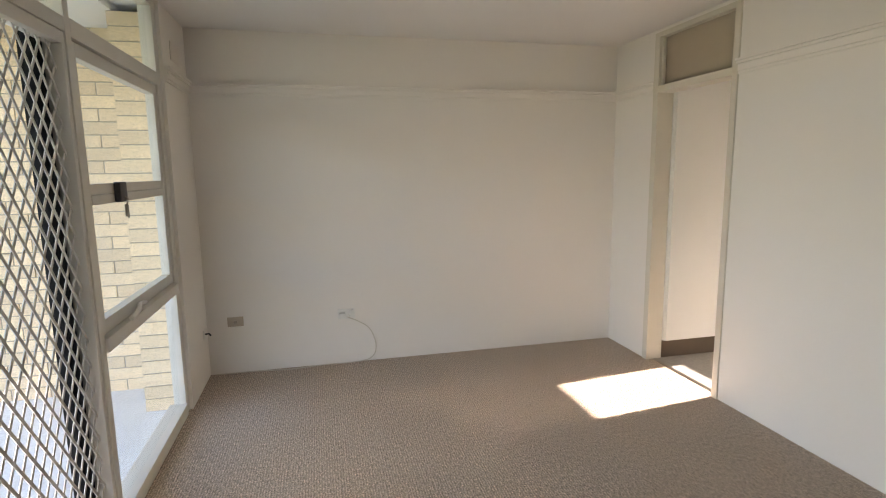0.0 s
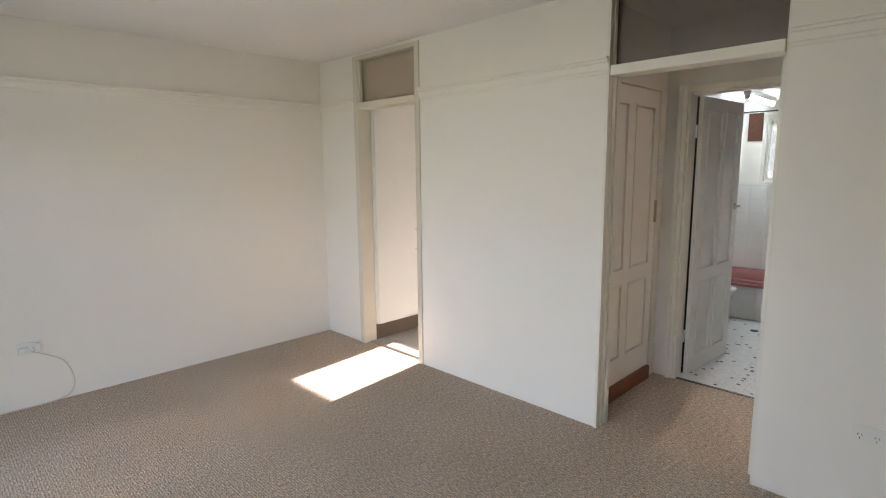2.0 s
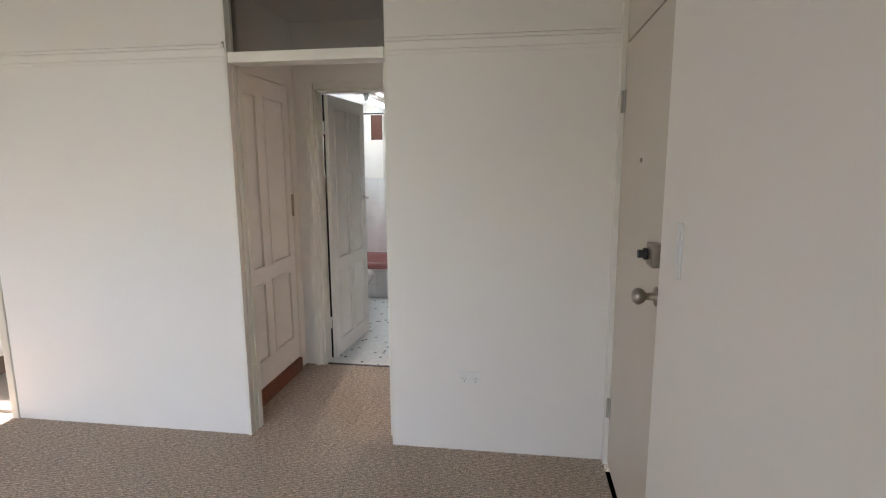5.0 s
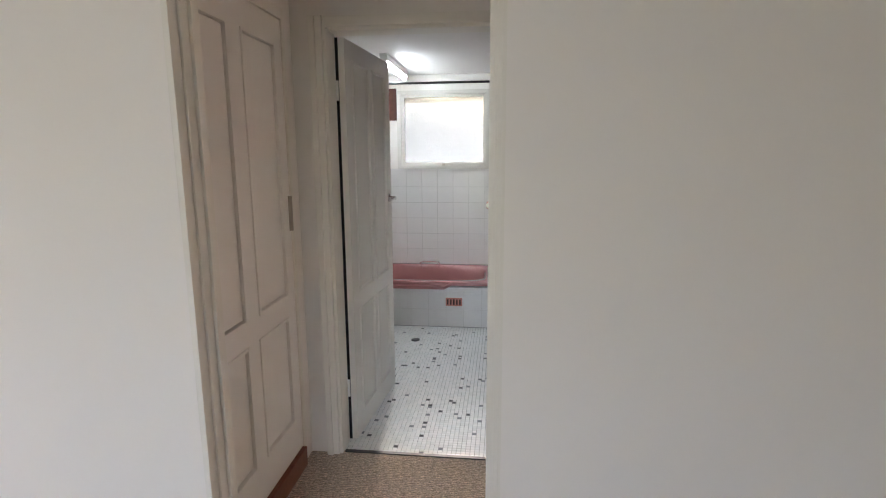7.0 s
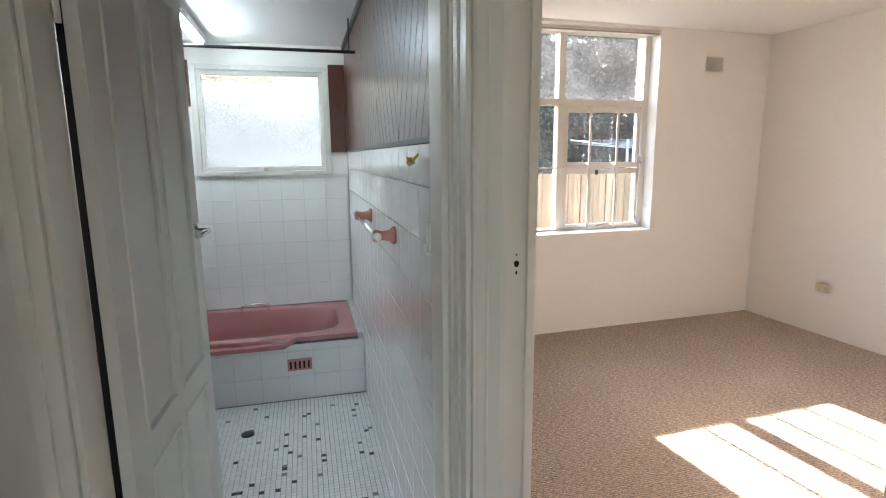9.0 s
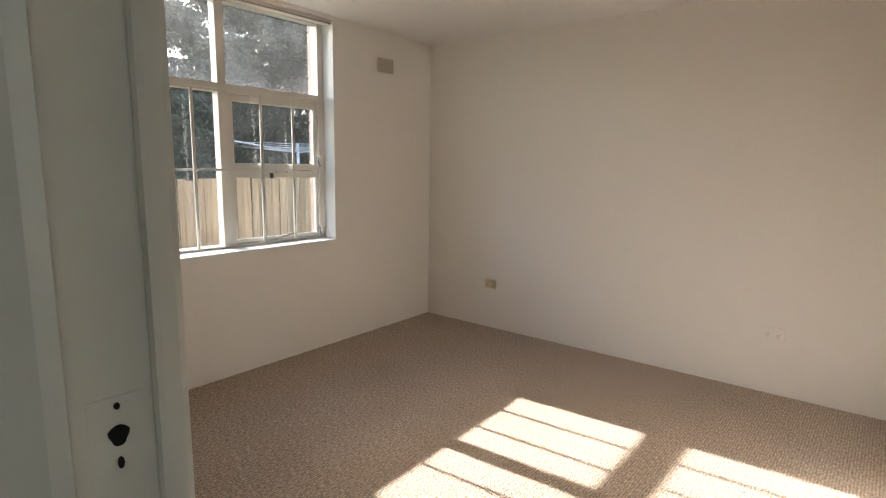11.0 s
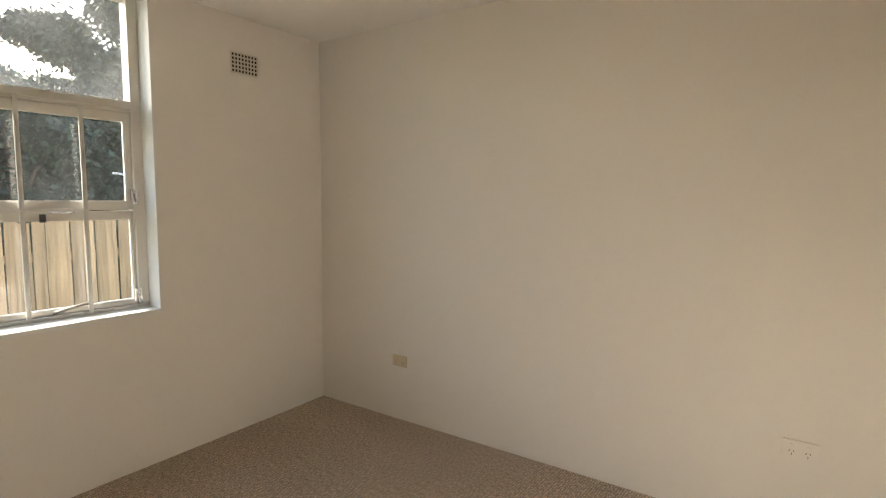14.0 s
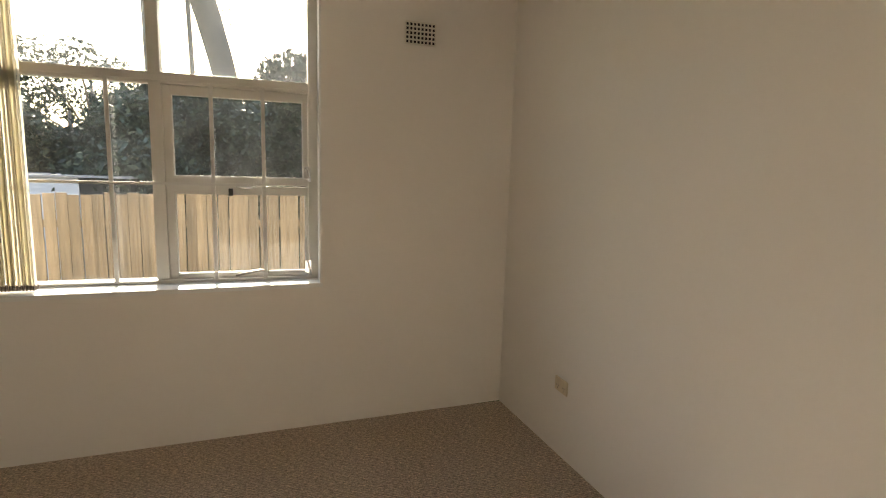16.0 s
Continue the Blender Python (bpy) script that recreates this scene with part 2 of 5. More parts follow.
setting("floor", boxes((-3.42, 0.055, YS, 0, -0.1, 0), (0.055, 1.10, -3.765, -2.73, -0.1, 0), (0.055, XE, YB - 0.3, -3.765, -0.1, 0)), CARPET,
        "grey-brown looped wool carpet over living room, hall and bedroom", "carpet")
setting("floor_kitchen", boxes((0.058, 2.5, -1.95, 0, -0.1, -0.006)), LINO, "cream speckled lino kitchen floor", "floor")
setting("ceiling", boxes((-3.6, 2.65, YB - 0.4, 0.15, H, H + 0.1), (2.65, XE + 0.25, YB - 0.4, -2.0, H, H + 0.1)), CEIL, "white painted flat plaster ceiling", "ceiling")

setting("wall_north", boxes((-3.42, 2.6, 0, 0.15, 0, H)), WALL, "off-white painted plaster wall with picture rail", "wall")
setting("wall_east", boxes((0, 0.11, KD0, 0, 0, H), (0, 0.11, HD0, KD1, 0, H), (0, 0.11, YS, HD1, 0, H), (0, 0.11, KD1, KD0, 2.475, H), (0, 0.11, HD1, HD0, 2.485, H)),
        WALL, "off-white plaster wall with kitchen and hall openings", "wall")
setting("wall_south", boxes((-3.42, -0.875, YS - 0.12, YS, 0, H), (-0.035, 0.11, YS - 0.12, YS, 0, H), (-0.875, -0.035, YS - 0.12, YS, 2.49, H)), WALL,
        "off-white plaster wall with the entry door", "wall")
setting("wall_west", boxes((-3.42, XW, -0.585, 0, 0, H), (-3.42, -3.34, YS, -3.72, 0, H)), WALL, "off-white plaster piers beside the balcony glazing", "wall")
setting("wall_hall_north", boxes((0.11, 0.15, -2.73, -2.63, 0, H), (0.96, 1.19, -2.73, -2.63, 0, H), (0.15, 0.96, -2.73, -2.63, 2.07, H)), WALL, "off-white hall wall round the closet", "wall")
setting("wall_closet", boxes((0.11, 1.08, -2.2, -2.1, 0, H)), WALL, "plain closet back wall", "wall")
setting("wall_hall_east", boxes((1.08, 1.19, -2.89, -2.73, 0, H), (1.08, 1.19, -3.67, -2.89, 2.05, H)), WALL, "cream hall wall round the bathroom door", "wall")
setting("wall_bedroom_north", boxes((0.925, XE, -3.80, -3.69, 0, H), (0.11, 0.925, -3.80, -3.71, 2.06, H)), WALL, "off-white wall between hall, bathroom and bedroom", "wall")
setting("wall_bedroom_south", prism([(XE + 0.25, YB - 0.013), (0.10, YB + 0.0526 * -3.8), (0.10, YB - 0.36), (XE + 0.25, YB - 0.2)], 0, H), WALL, "plain off-white bedroom wall", "wall")
setting("wall_bedroom_west", boxes((0.20, 0.31, YB - 0.25, YS, 0, H), (0.11, 0.31, YS - 0.1, YS, 0, H)), WALL, "plain off-white bedroom wall", "wall")
WY0, WY1, WZ0, WZ1 = -6.242, -4.63, 0.832, 2.475      # bedroom window


def east_x(y):
    """Inner face of the slightly skewed bedroom window wall."""
    return XE + 0.010 - 0.045 * (y - YB)


bm = bmesh.new()
for y0, y1, z0, z1 in ((YB - 0.1, WY0, 0, H), (WY1, -3.69, 0, H), (WY0, WY1, 0, WZ0), (WY0, WY1, WZ1, H)):
    prism([(east_x(y0), y0), (4.066, y0), (4.066, y1), (east_x(y1), y1)], z0, z1, bm)
setting("wall_bedroom_east", bm, WALL, "off-white bedroom wall round the timber window", "wall")
BY0, BY1, BZ0, BZ1 = -3.545, -2.655, 1.365, 2.10   # bathroom window
setting("wall_bathroom_east", boxes((XE, 4.15, -3.69, BY0, 0, H), (XE, 4.15, BY1, -2.0, 0, H), (XE, 4.15, BY0, BY1, 0, BZ0), (XE, 4.15, BY0, BY1, BZ1, H)), WALL,
        "painted bathroom wall round the frosted window", "wall")
setting("wall_bathroom_north", boxes((1.19, XE, -2.1, -2.0, 0, H), (1.08, 1.19, -2.73, -2.0, 0, H)), WALL, "plain white bathroom wall", "wall")
setting("floor_bathroom", boxes((1.10, XE, -3.69, -2.1, -0.1, -0.004)), WHITE, "white mosaic tile floor with scattered grey tiles", "floor")
KW0, KW1, KZ0, KZ1 = -1.48, -0.22, 1.14, 1.80      # kitchen window
setting("wall_kitchen", boxes((2.5, 2.65, -1.95, KW0, 0, H), (2.5, 2.65, KW1, 0, 0, H), (2.5, 2.65, KW0, KW1, 0, KZ0), (2.5, 2.65, KW0, KW1, KZ1, H), (0.11, 2.5, -2.05, -1.95, 0, H)), WALL,
        "plain white kitchen walls", "wall")

# ---------- trims and openings of the living room ----------


def rail_run(bm, a, b, n, z=2.05):
    """Picture rail along the wall from a to b; n is the wall's normal in plan."""
    for z0, z1, d in ((z, z + 0.018, 0.010), (z + 0.018, z + 0.058, 0.016), (z + 0.058, z + 0.074, 0.028), (z + 0.074, z + 0.088, 0.038)):
        x0, x1 = sorted((a[0], b[0]))
        y0, y1 = sorted((a[1], b[1]))
        if n[0]:
            x0, x1 = sorted((a[0], a[0] + n[0] * d))
        else:
            y0, y1 = sorted((a[1], a[1] + n[1] * d))
        box(bm, x0, x1, y0, y1, z0, z1, 0.003)
    return bm


bm = bmesh.new()
rail_run(bm, (XW, 0), (0, 0), (0, -1))
rail_run(bm, (0, 0), (0, KD0 + 0.03), (-1, 0))
rail_run(bm, (0, KD1 - 0.03), (0, HD0), (-1, 0))
rail_run(bm, (0, HD1), (0, YS), (-1, 0))
rail_run(bm, (XW, -0.585), (XW, 0), (1, 0))
setting("trim_picture_rail", bm, WALL, "moulded white-painted timber picture rail", "picture rail")

# kitchen doorway: plain frame with a fixed glass transom
door1 = thing("door_1", "cream-painted open kitchen doorway with a glass transom", "doorway", (0.05, -0.93, 0), kind="structure")
part("jamb", boxes((-0.012, 0.122, KD0 - 0.03, KD0 + 0.028, 0, 2.475), bevel=0.004), CREAM, door1)
part("jamb", boxes((-0.012, 0.122, KD1 - 0.028, KD1 + 0.018, 0, 2.475), bevel=0.004), CREAM, door1)
part("transom_bar", boxes((-0.012, 0.122, KD1 + 0.018, KD0 - 0.03, 2.05, 2.098), bevel=0.004), CREAM, door1)
part("head", boxes((-0.012, 0.122, KD1 + 0.018, KD0 - 0.03, 2.44, 2.475), bevel=0.004), CREAM, door1)
part("transom_stop", boxes((0.01, 0.03, KD0 - 0.05, KD0 - 0.03, 2.098, 2.44)), CREAM, door1)
pane = part("pane", boxes((0.04, 0.045, KD1 + 0.018, KD0 - 0.03, 2.098, 2.44)), FROST, door1, "obscured glass transom pane")
pane.visible_shadow = False

# hall opening: moulded architrave, transom bar and obscured pane
hall = thing("door_2", "white-painted open hall doorway with moulded architrave and dark glass transom", "doorway", (0.05, -3.27, 0), kind="structure")
for x0, x1, d in ((-0.012, 0.020, 0.006), (0.020, 0.034, 0.001), (0.034, 0.062, 0.009), (0.062, 0.080, 0.003), (0.080, 0.116, 0.013)):
    part("architrave", boxes((x0, x1, HD0 - d, HD0 + (0.0 if x0 > 0 else 0.012), 0, 2.485), bevel=0.0008 if d < 0.002 else 0.0025), TRIM, hall)
part("transom_bar", boxes((-0.016, 0.115, HD1 + 0.012, HD0 - 0.013, 2.035, 2.088), bevel=0.006), TRIM, hall)
part("head", boxes((-0.012, 0.115, HD1 + 0.012, HD0 - 0.013, 2.435, 2.463), bevel=0.004), TRIM, hall)
part("head_mould", boxes((-0.020, 0.115, HD1, HD0, 2.463, 2.49), bevel=0.004), TRIM, hall)
pane = part("pane", boxes((0.05, 0.055, HD1 + 0.012, HD0 - 0.013, 2.088, 2.435)), SMOKE, hall, "obscured dark glass transom pane")
pane.visible_shadow = False
# jamb on the bedroom side of the opening, moulded
for x0, x1, d in ((0.0, 0.028, 0.010), (0.028, 0.05, 0.004), (0.05, 0.078, 0.022), (0.078, 0.092, 0.030), (0.092, 0.114, 0.042)):
    part("architrave", boxes((x0, x1, HD1 - 0.002, HD1 + d, 0, 2.485), bevel=0.003), TRIM, hall)

# entry door, flush, with a matching panel above
HINGE = mat("painted_hinge", (0.42, 0.39, 0.34), 0.4, vary=0.2, scale=40)
entry = thing("door_3", "beige flush entry door with brass knob and deadlock, closed", "door", (-0.45, YS, 0), kind="structure")
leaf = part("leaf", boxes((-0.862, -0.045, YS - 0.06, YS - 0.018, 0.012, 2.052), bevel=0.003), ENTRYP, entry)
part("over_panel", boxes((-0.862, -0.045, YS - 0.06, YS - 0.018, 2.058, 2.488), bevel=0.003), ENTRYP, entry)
part("frame", boxes((-0.043, -0.005, YS - 0.11, YS + 0.004, 0, 2.49), (-0.874, -0.864, YS - 0.11, YS - 0.004, 0, 2.49), bevel=0.003), TRIM, entry)
for z in (0.31, 1.80):
    hb = bmesh.new()
    tube(hb, [(-0.046, YS - 0.008, z - 0.05), (-0.046, YS - 0.008, z + 0.05)], 0.007, 8)
    box(hb, -0.075, -0.046, YS - 0.018, YS - 0.014, z - 0.05, z + 0.05)
    part("hinge", hb, HINGE, entry, "paint-splashed grey butt hinge")
kn = lathe(bmesh.new(), [(0.034, 0), (0.034, 0.006), (0.014, 0.012), (0.012, 0.035), (0.022, 0.042), (0.029, 0.056), (0.029, 0.066), (0.020, 0.078), (0.004, 0.082)], (-0.79, YS - 0.018, 1.075), (0, 1, 0))
part("knob", kn, STEEL, entry, "aged brass door knob on a round rose")
dl = part("deadlock", boxes((-0.862, -0.775, YS - 0.018, YS + 0.022, 1.185, 1.262), bevel=0.008), STEEL, entry, "grey metal rim deadlock")
part("snib", lathe(bmesh.new(), [(0.020, 0), (0.020, 0.012), (0.014, 0.014), (0.014, 0.03)], (-0.795, YS + 0.022, 1.223), (0, 1, 0), 14), BLACK, dl)
part("peephole", lathe(bmesh.new(), [(0.009, 0), (0.009, 0.004), (0.005, 0.006)], (-0.452, YS - 0.018, 1.535), (0, 1, 0), 12), STEEL, entry)
part("latch_plate", boxes((-0.8635, -0.860, YS - 0.05, YS - 0.0165, 1.02, 1.08)), STEEL, entry)

strip = solid("wall_plate", boxes((-1.10, -1.078, YS, YS + 0.006, 1.20, 1.36), (-1.088, -1.078, YS + 0.006, YS + 0.012, 1.20, 1.36), bevel=0.002), WHITE, "white painted metal plate on wall beside entry door", "plate")


def rounded_outline(w, h, r, k=6):
    pts = []
    for cx, cy, a0 in ((w / 2 - r, h / 2 - r, 0), (-w / 2 + r, h / 2 - r, 90), (-w / 2 + r, -h / 2 + r, 180), (w / 2 - r, -h / 2 + r, 270)):
        for i in range(k + 1):
            a = radians(a0 + 90 * i / k)
            pts.append((cx + r * math.cos(a), cy + r * math.sin(a)))
    return pts


MIRROR = mat("mirror_silver", (0.80, 0.80, 0.78), 0.02, 1.0, vary=0.005)


def wall_mirror(x, z, w, h):
    """Frameless rounded mirror tile with a dark bevelled edge, on the south wall."""
    ob = thing("wall_mirror", "small frameless square mirror with rounded corners on the wall", "mirror", (x, YS, z), "mirrors beside the entry door")
    for name, d0, d1, k, m in (("backing", 0.0, 0.002, 1.0, BLACK), ("glass", 0.0022, 0.0042, 0.985, MIRROR)):
        bm = bmesh.new()
        o = rounded_outline(w * k, h * k, 0.028)
        a = [bm.verts.new((x + p, YS + d0, z + q)) for p, q in o]
        b = [bm.verts.new((x + p, YS + d1, z + q)) for p, q in o]
        bm.faces.new(a)
        bm.faces.new(b[::-1])
        for i in range(len(o)):
            j = (i + 1) % len(o)
            bm.faces.new((a[i], b[i], b[j], a[j]))
        part(name, bm, m, ob)
    return ob


wall_mirror(-2.074, 1.563, 0.19, 0.188)
wall_mirror(-2.078, 1.294, 0.192, 0.188)

PLATE_BEIGE = mat("aged_plastic", (0.64, 0.55, 0.38), 0.4, vary=0.08, scale=20)
PLATE_WHITE = mat("white_plastic", (0.78, 0.77, 0.73), 0.35, vary=0.04, scale=20)


def socket(p, n, material, label, plugs=2, w=0.115, h=0.072, group="power points"):
    """A wall plate with switches and slots; n is the wall's normal in plan."""
    t = Vector((-n[1], n[0], 0))
    nn = Vector((n[0], n[1], 0))
    rot = Matrix((t, nn, Vector((0, 0, 1)))).transposed().to_4x4()
    m = Matrix.Translation(p) @ rot
    ob = thing("power_point", label, "power point", p, group)

    def put(name, bm, mt, parent, lb=""):
        bm.transform(m)
        return part(name, bm, mt, parent, lb)
    plate = put("plate", boxes((-w / 2, w / 2, 0, 0.009, -h / 2, h / 2), bevel=0.003), material, ob)
    for i in range(plugs):
        cx = 0.0 if plugs == 1 else (-0.029 + 0.058 * i)
        put("switch", boxes((cx - 0.006, cx + 0.006, 0.009, 0.013, 0.012, 0.026), bevel=0.001), material, ob)
        sl = bmesh.new()
        for dx, dz, a in ((-0.007, -0.004, 30), (0.007, -0.004, -30), (0, -0.019, 0)):
            b2 = boxes((-0.001, 0.001, 0.0092, 0.0098, -0.005, 0.005))
            b2.transform(Matrix.Translation((cx + dx, 0, dz)) @ Matrix.Rotation(radians(a), 4, "Y"))
            me = bpy.data.meshes.new("tmp")
            b2.to_mesh(me)
            b2.free()
            sl.from_mesh(me)
            bpy.data.meshes.remove(me)
        put("slots", sl, HOLE, ob)
    return ob


socket((0.0, -4.10, 0.414), (-1, 0), PLATE_WHITE, "white double power point low on the wall")
socket((3.18, YB - 0.0526 * 0.72, 0.40), (0, 1), PLATE_BEIGE, "aged beige power point low on the bedroom wall")
socket((1.05, YB - 0.0526 * 2.85, 0.40), (0, 1), WALL, "power point painted over in the wall colour", w=0.135, h=0.085)
socket((-2.307, 0.0, 0.40), (0, -1), PLATE_WHITE, "white power point with a plug and cord in it", w=0.13, h=0.08)
outlet = thing("aerial_outlet", "beige aerial wall plate with a round socket", "wall outlet", (-3.128, 0, 0.40))
part("plate", boxes((-3.185, -3.071, -0.009, 0, 0.365, 0.438), bevel=0.003), mat("tan_plastic", (0.48, 0.40, 0.32), 0.45, vary=0.08), outlet)
part("socket", lathe(bmesh.new(), [(0.012, 0), (0.012, 0.004), (0.005, 0.006), (0.005, 0.012)], (-3.128, -0.009, 0.40), (0, -1, 0), 14), STEEL, outlet)
stub = thing("cable_outlet", "small white outlet with a short dark cable", "wall outlet", (XW, -0.12, 0.356))
part("plate", boxes((XW, XW + 0.008, -0.15, -0.09, 0.325, 0.39), bevel=0.002), PLATE_WHITE, stub)
part("connector", tube(bmesh.new(), [(XW + 0.008, -0.12, 0.356), (XW + 0.035, -0.125, 0.36), (XW + 0.05, -0.14, 0.35)], 0.006, 8), BLACK, stub)
CORD = mat("ivory_cord", (0.62, 0.57, 0.48), 0.5, vary=0.05)
cord = thing("extension_lead", "ivory extension lead hanging from power point along floor", "lead", (-2.2, -0.02, 0))
part("plug", boxes((-2.365, -2.315, -0.045, -0.009, 0.375, 0.415), bevel=0.008), PLATE_WHITE, cord)
part("plug", boxes((-2.275, -2.25, -0.04, -0.009, 0.395, 0.435), bevel=0.006), PLATE_WHITE, cord)


def smooth_path(points, steps=6):
    """Catmull-Rom curve through points."""
    p = [Vector(q) for q in points]
    p = [2 * p[0] - p[1]] + p + [2 * p[-1] - p[-2]]
    out = []
    for i in range(1, len(p) - 2):
        for k in range(steps):
            t = k / steps
            out.append(0.5 * (2 * p[i] + (p[i + 1] - p[i - 1]) * t + (2 * p[i - 1] - 5 * p[i] + 4 * p[i + 1] - p[i + 2]) * t * t + (3 * p[i] - p[i - 1] - 3 * p[i + 1] + p[i + 2]) * t ** 3))
    out.append(p[-2])
    return out


part("flex", tube(bmesh.new(), smooth_path([(-2.30, -0.045, 0.385), (-2.22, -0.03, 0.34), (-2.13, -0.012, 0.27), (-2.085, -0.010, 0.15), (-2.10, -0.014, 0.05), (-2.20, -0.02, 0.008), (-2.5, -0.022, 0.006), (-2.75, -0.05, 0.006), (-3.0, -0.022, 0.006), (-3.28, -0.02, 0.006)]), 0.0035, 6), CORD, cord)

VENT = mat("vent_plaster", (0.76, 0.72, 0.64), 0.6, vary=0.05)


def air_vent(p0, p1, x, sign, cols, rows, label, material):
    """A wall ventilator on a wall of constant x: plate with rows of square holes."""
    (y0, z0), (y1, z1) = p0, p1
    ob = thing("air_vent", label, "air vent", (x, (y0 + y1) / 2, z0), "wall vents")
    part("backing", boxes(tuple(sorted((x, x + sign * 0.002))) + (y0, y1, z0, z1)), HOLE, ob)
    bm = bmesh.new()
    cw, ch = (y1 - y0) / cols, (z1 - z0) / rows
    xs = tuple(sorted((x + sign * 0.002, x + sign * 0.007)))
    for i in range(cols + 1):
        w = 0.18 * cw
        box(bm, *xs, y0 + i * cw - w, y0 + i * cw + w, z0, z1)
    for j in range(rows + 1):
        h = 0.18 * ch
        box(bm, xs[0], xs[1] + 0.0008, y0, y1, z0 + j * ch - h, z0 + j * ch + h)
    part("grille", bm, material, ob)
    return ob


air_vent((-6.872, 2.172), (-6.700, 2.288), XE - 0.022, -1, 8, 5, "cream wall vent with rows of square holes", VENT)
air_vent((-0.40, 2.21), (-0.20, 2.32), XW, 1, 8, 6, "white-painted wall vent under the ceiling", WALL)

# ---------- balcony glazing ----------
GX = -3.385
GF = mat("window_frame_paint", (0.68, 0.655, 0.60), 0.4, vary=0.06, scale=6, bump=0.12, bump_scale=30)
win1 = thing("window_1", "white timber balcony window with awning sash and fixed panes", "window", (GX, -1.2, 0), kind="structure")
part("post", boxes((GX - 0.035, GX + 0.035, -0.665, -0.585, 0, 2.49), bevel=0.004), GF, win1)
part("post", boxes((GX - 0.04, GX + 0.04, -1.832, -1.785, 0, 2.49), bevel=0.004), GF, win1)
part("sill", boxes((GX - 0.06, GX + 0.045, -1.785, -0.665, 0, 0.075), bevel=0.006), GF, win1)
part("transom", boxes((GX - 0.04, GX + 0.04, -1.785, -0.665, 2.015, 2.085), bevel=0.005), GF, win1)
part("head", boxes((GX - 0.035, GX + 0.035, -1.785, -0.665, 2.45, 2.49), bevel=0.004), GF, win1)
part("mid_rail", boxes((GX - 0.035, GX + 0.05, -1.785, -0.665, 0.79, 0.85), bevel=0.005), GF, win1)
sash = part("sash", boxes((GX - 0.02, GX + 0.025, -1.78, -1.725, 0.855, 2.01), (GX - 0.02, GX + 0.025, -0.725, -0.67, 0.855, 2.01), (GX - 0.02, GX + 0.025, -1.725, -0.725, 0.855, 0.915),
                          (GX - 0.02, GX + 0.025, -1.725, -0.725, 1.955, 2.01), (GX - 0.02, GX + 0.028, -1.725, -0.725, 1.385, 1.425), (GX - 0.02, GX + 0.024, -1.725, -0.725, 1.428, 1.47), bevel=0.003), GF, win1)
for y0, y1, z0, z1 in ((-1.785, -0.665, 0.075, 0.79), (-1.725, -0.725, 0.915, 1.385), (-1.725, -0.725, 1.47, 1.955), (-1.785, -0.665, 2.085, 2.45)):
    p_ = part("pane", boxes((GX - 0.003, GX + 0.002, y0, y1, z0, z1)), CLEAR, win1)
    p_.visible_shadow = False
lk = part("lock", boxes((GX + 0.028, GX + 0.055, -1.49, -1.40, 1.385, 1.475), bevel=0.008), BLACK, win1, "dark window lock with hanging keys")
kb = bmesh.new()
tube(kb, [(GX + 0.05, -1.44, 1.41), (GX + 0.065, -1.44, 1.40), (GX + 0.06, -1.44, 1.37)], 0.004, 6)
box(kb, GX + 0.055, GX + 0.058, -1.46, -1.44, 1.32, 1.375)
box(kb, GX + 0.059, GX + 0.062, -1.445, -1.425, 1.31, 1.37)
part("keys", kb, STEEL, lk)
part("stay", tube(bmesh.new(), [(GX + 0.05, -1.50, 0.855), (GX + 0.055, -1.40, 0.875), (GX + 0.04, -1.34, 0.885), (GX + 0.04, -1.26, 0.875)], 0.012, 8), PLATE_WHITE, win1, "white window winder")

scr = thing("screen_door", "white-framed sliding security screen door with diamond grille", "screen door", (GX, -2.3, 0), kind="structure")
SY0, SY1 = -2.72, -1.834
part("frame", boxes((GX - 0.02, GX + 0.035, SY1 - 0.026, SY1, 0.03, 2.02), (GX - 0.02, GX + 0.035, SY0, SY0 + 0.055, 0.03, 2.02), (GX - 0.02, GX + 0.035, SY0 + 0.055, SY1 - 0.026, 0.03, 0.12),
                        (GX - 0.02, GX + 0.035, SY0 + 0.055, SY1 - 0.026, 1.975, 2.02), bevel=0.004), GF, scr)
part("lintel", boxes((GX - 0.035, GX + 0.04, -3.72, SY1, 2.022, 2.075), (GX - 0.035, GX + 0.04, -3.72, SY1, 2.45, 2.49), (GX - 0.035, GX + 0.04, -2.30, -2.24, 2.075, 2.45), bevel=0.004), GF, scr)
p_ = part("pane", boxes((GX - 0.003, GX + 0.002, -3.72, SY1, 2.075, 2.45)), CLEAR, scr)
p_.visible_shadow = False
GRILLE = mat("grille_aluminium", (0.60, 0.585, 0.56), 0.5, 0.0, vary=0.06)
bm = bmesh.new()
gy0, gy1, gz0, gz1 = SY0 + 0.05, SY1 - 0.022, 0.11, 1.98
cw, chh = 0.070, 0.102
slope = chh / cw
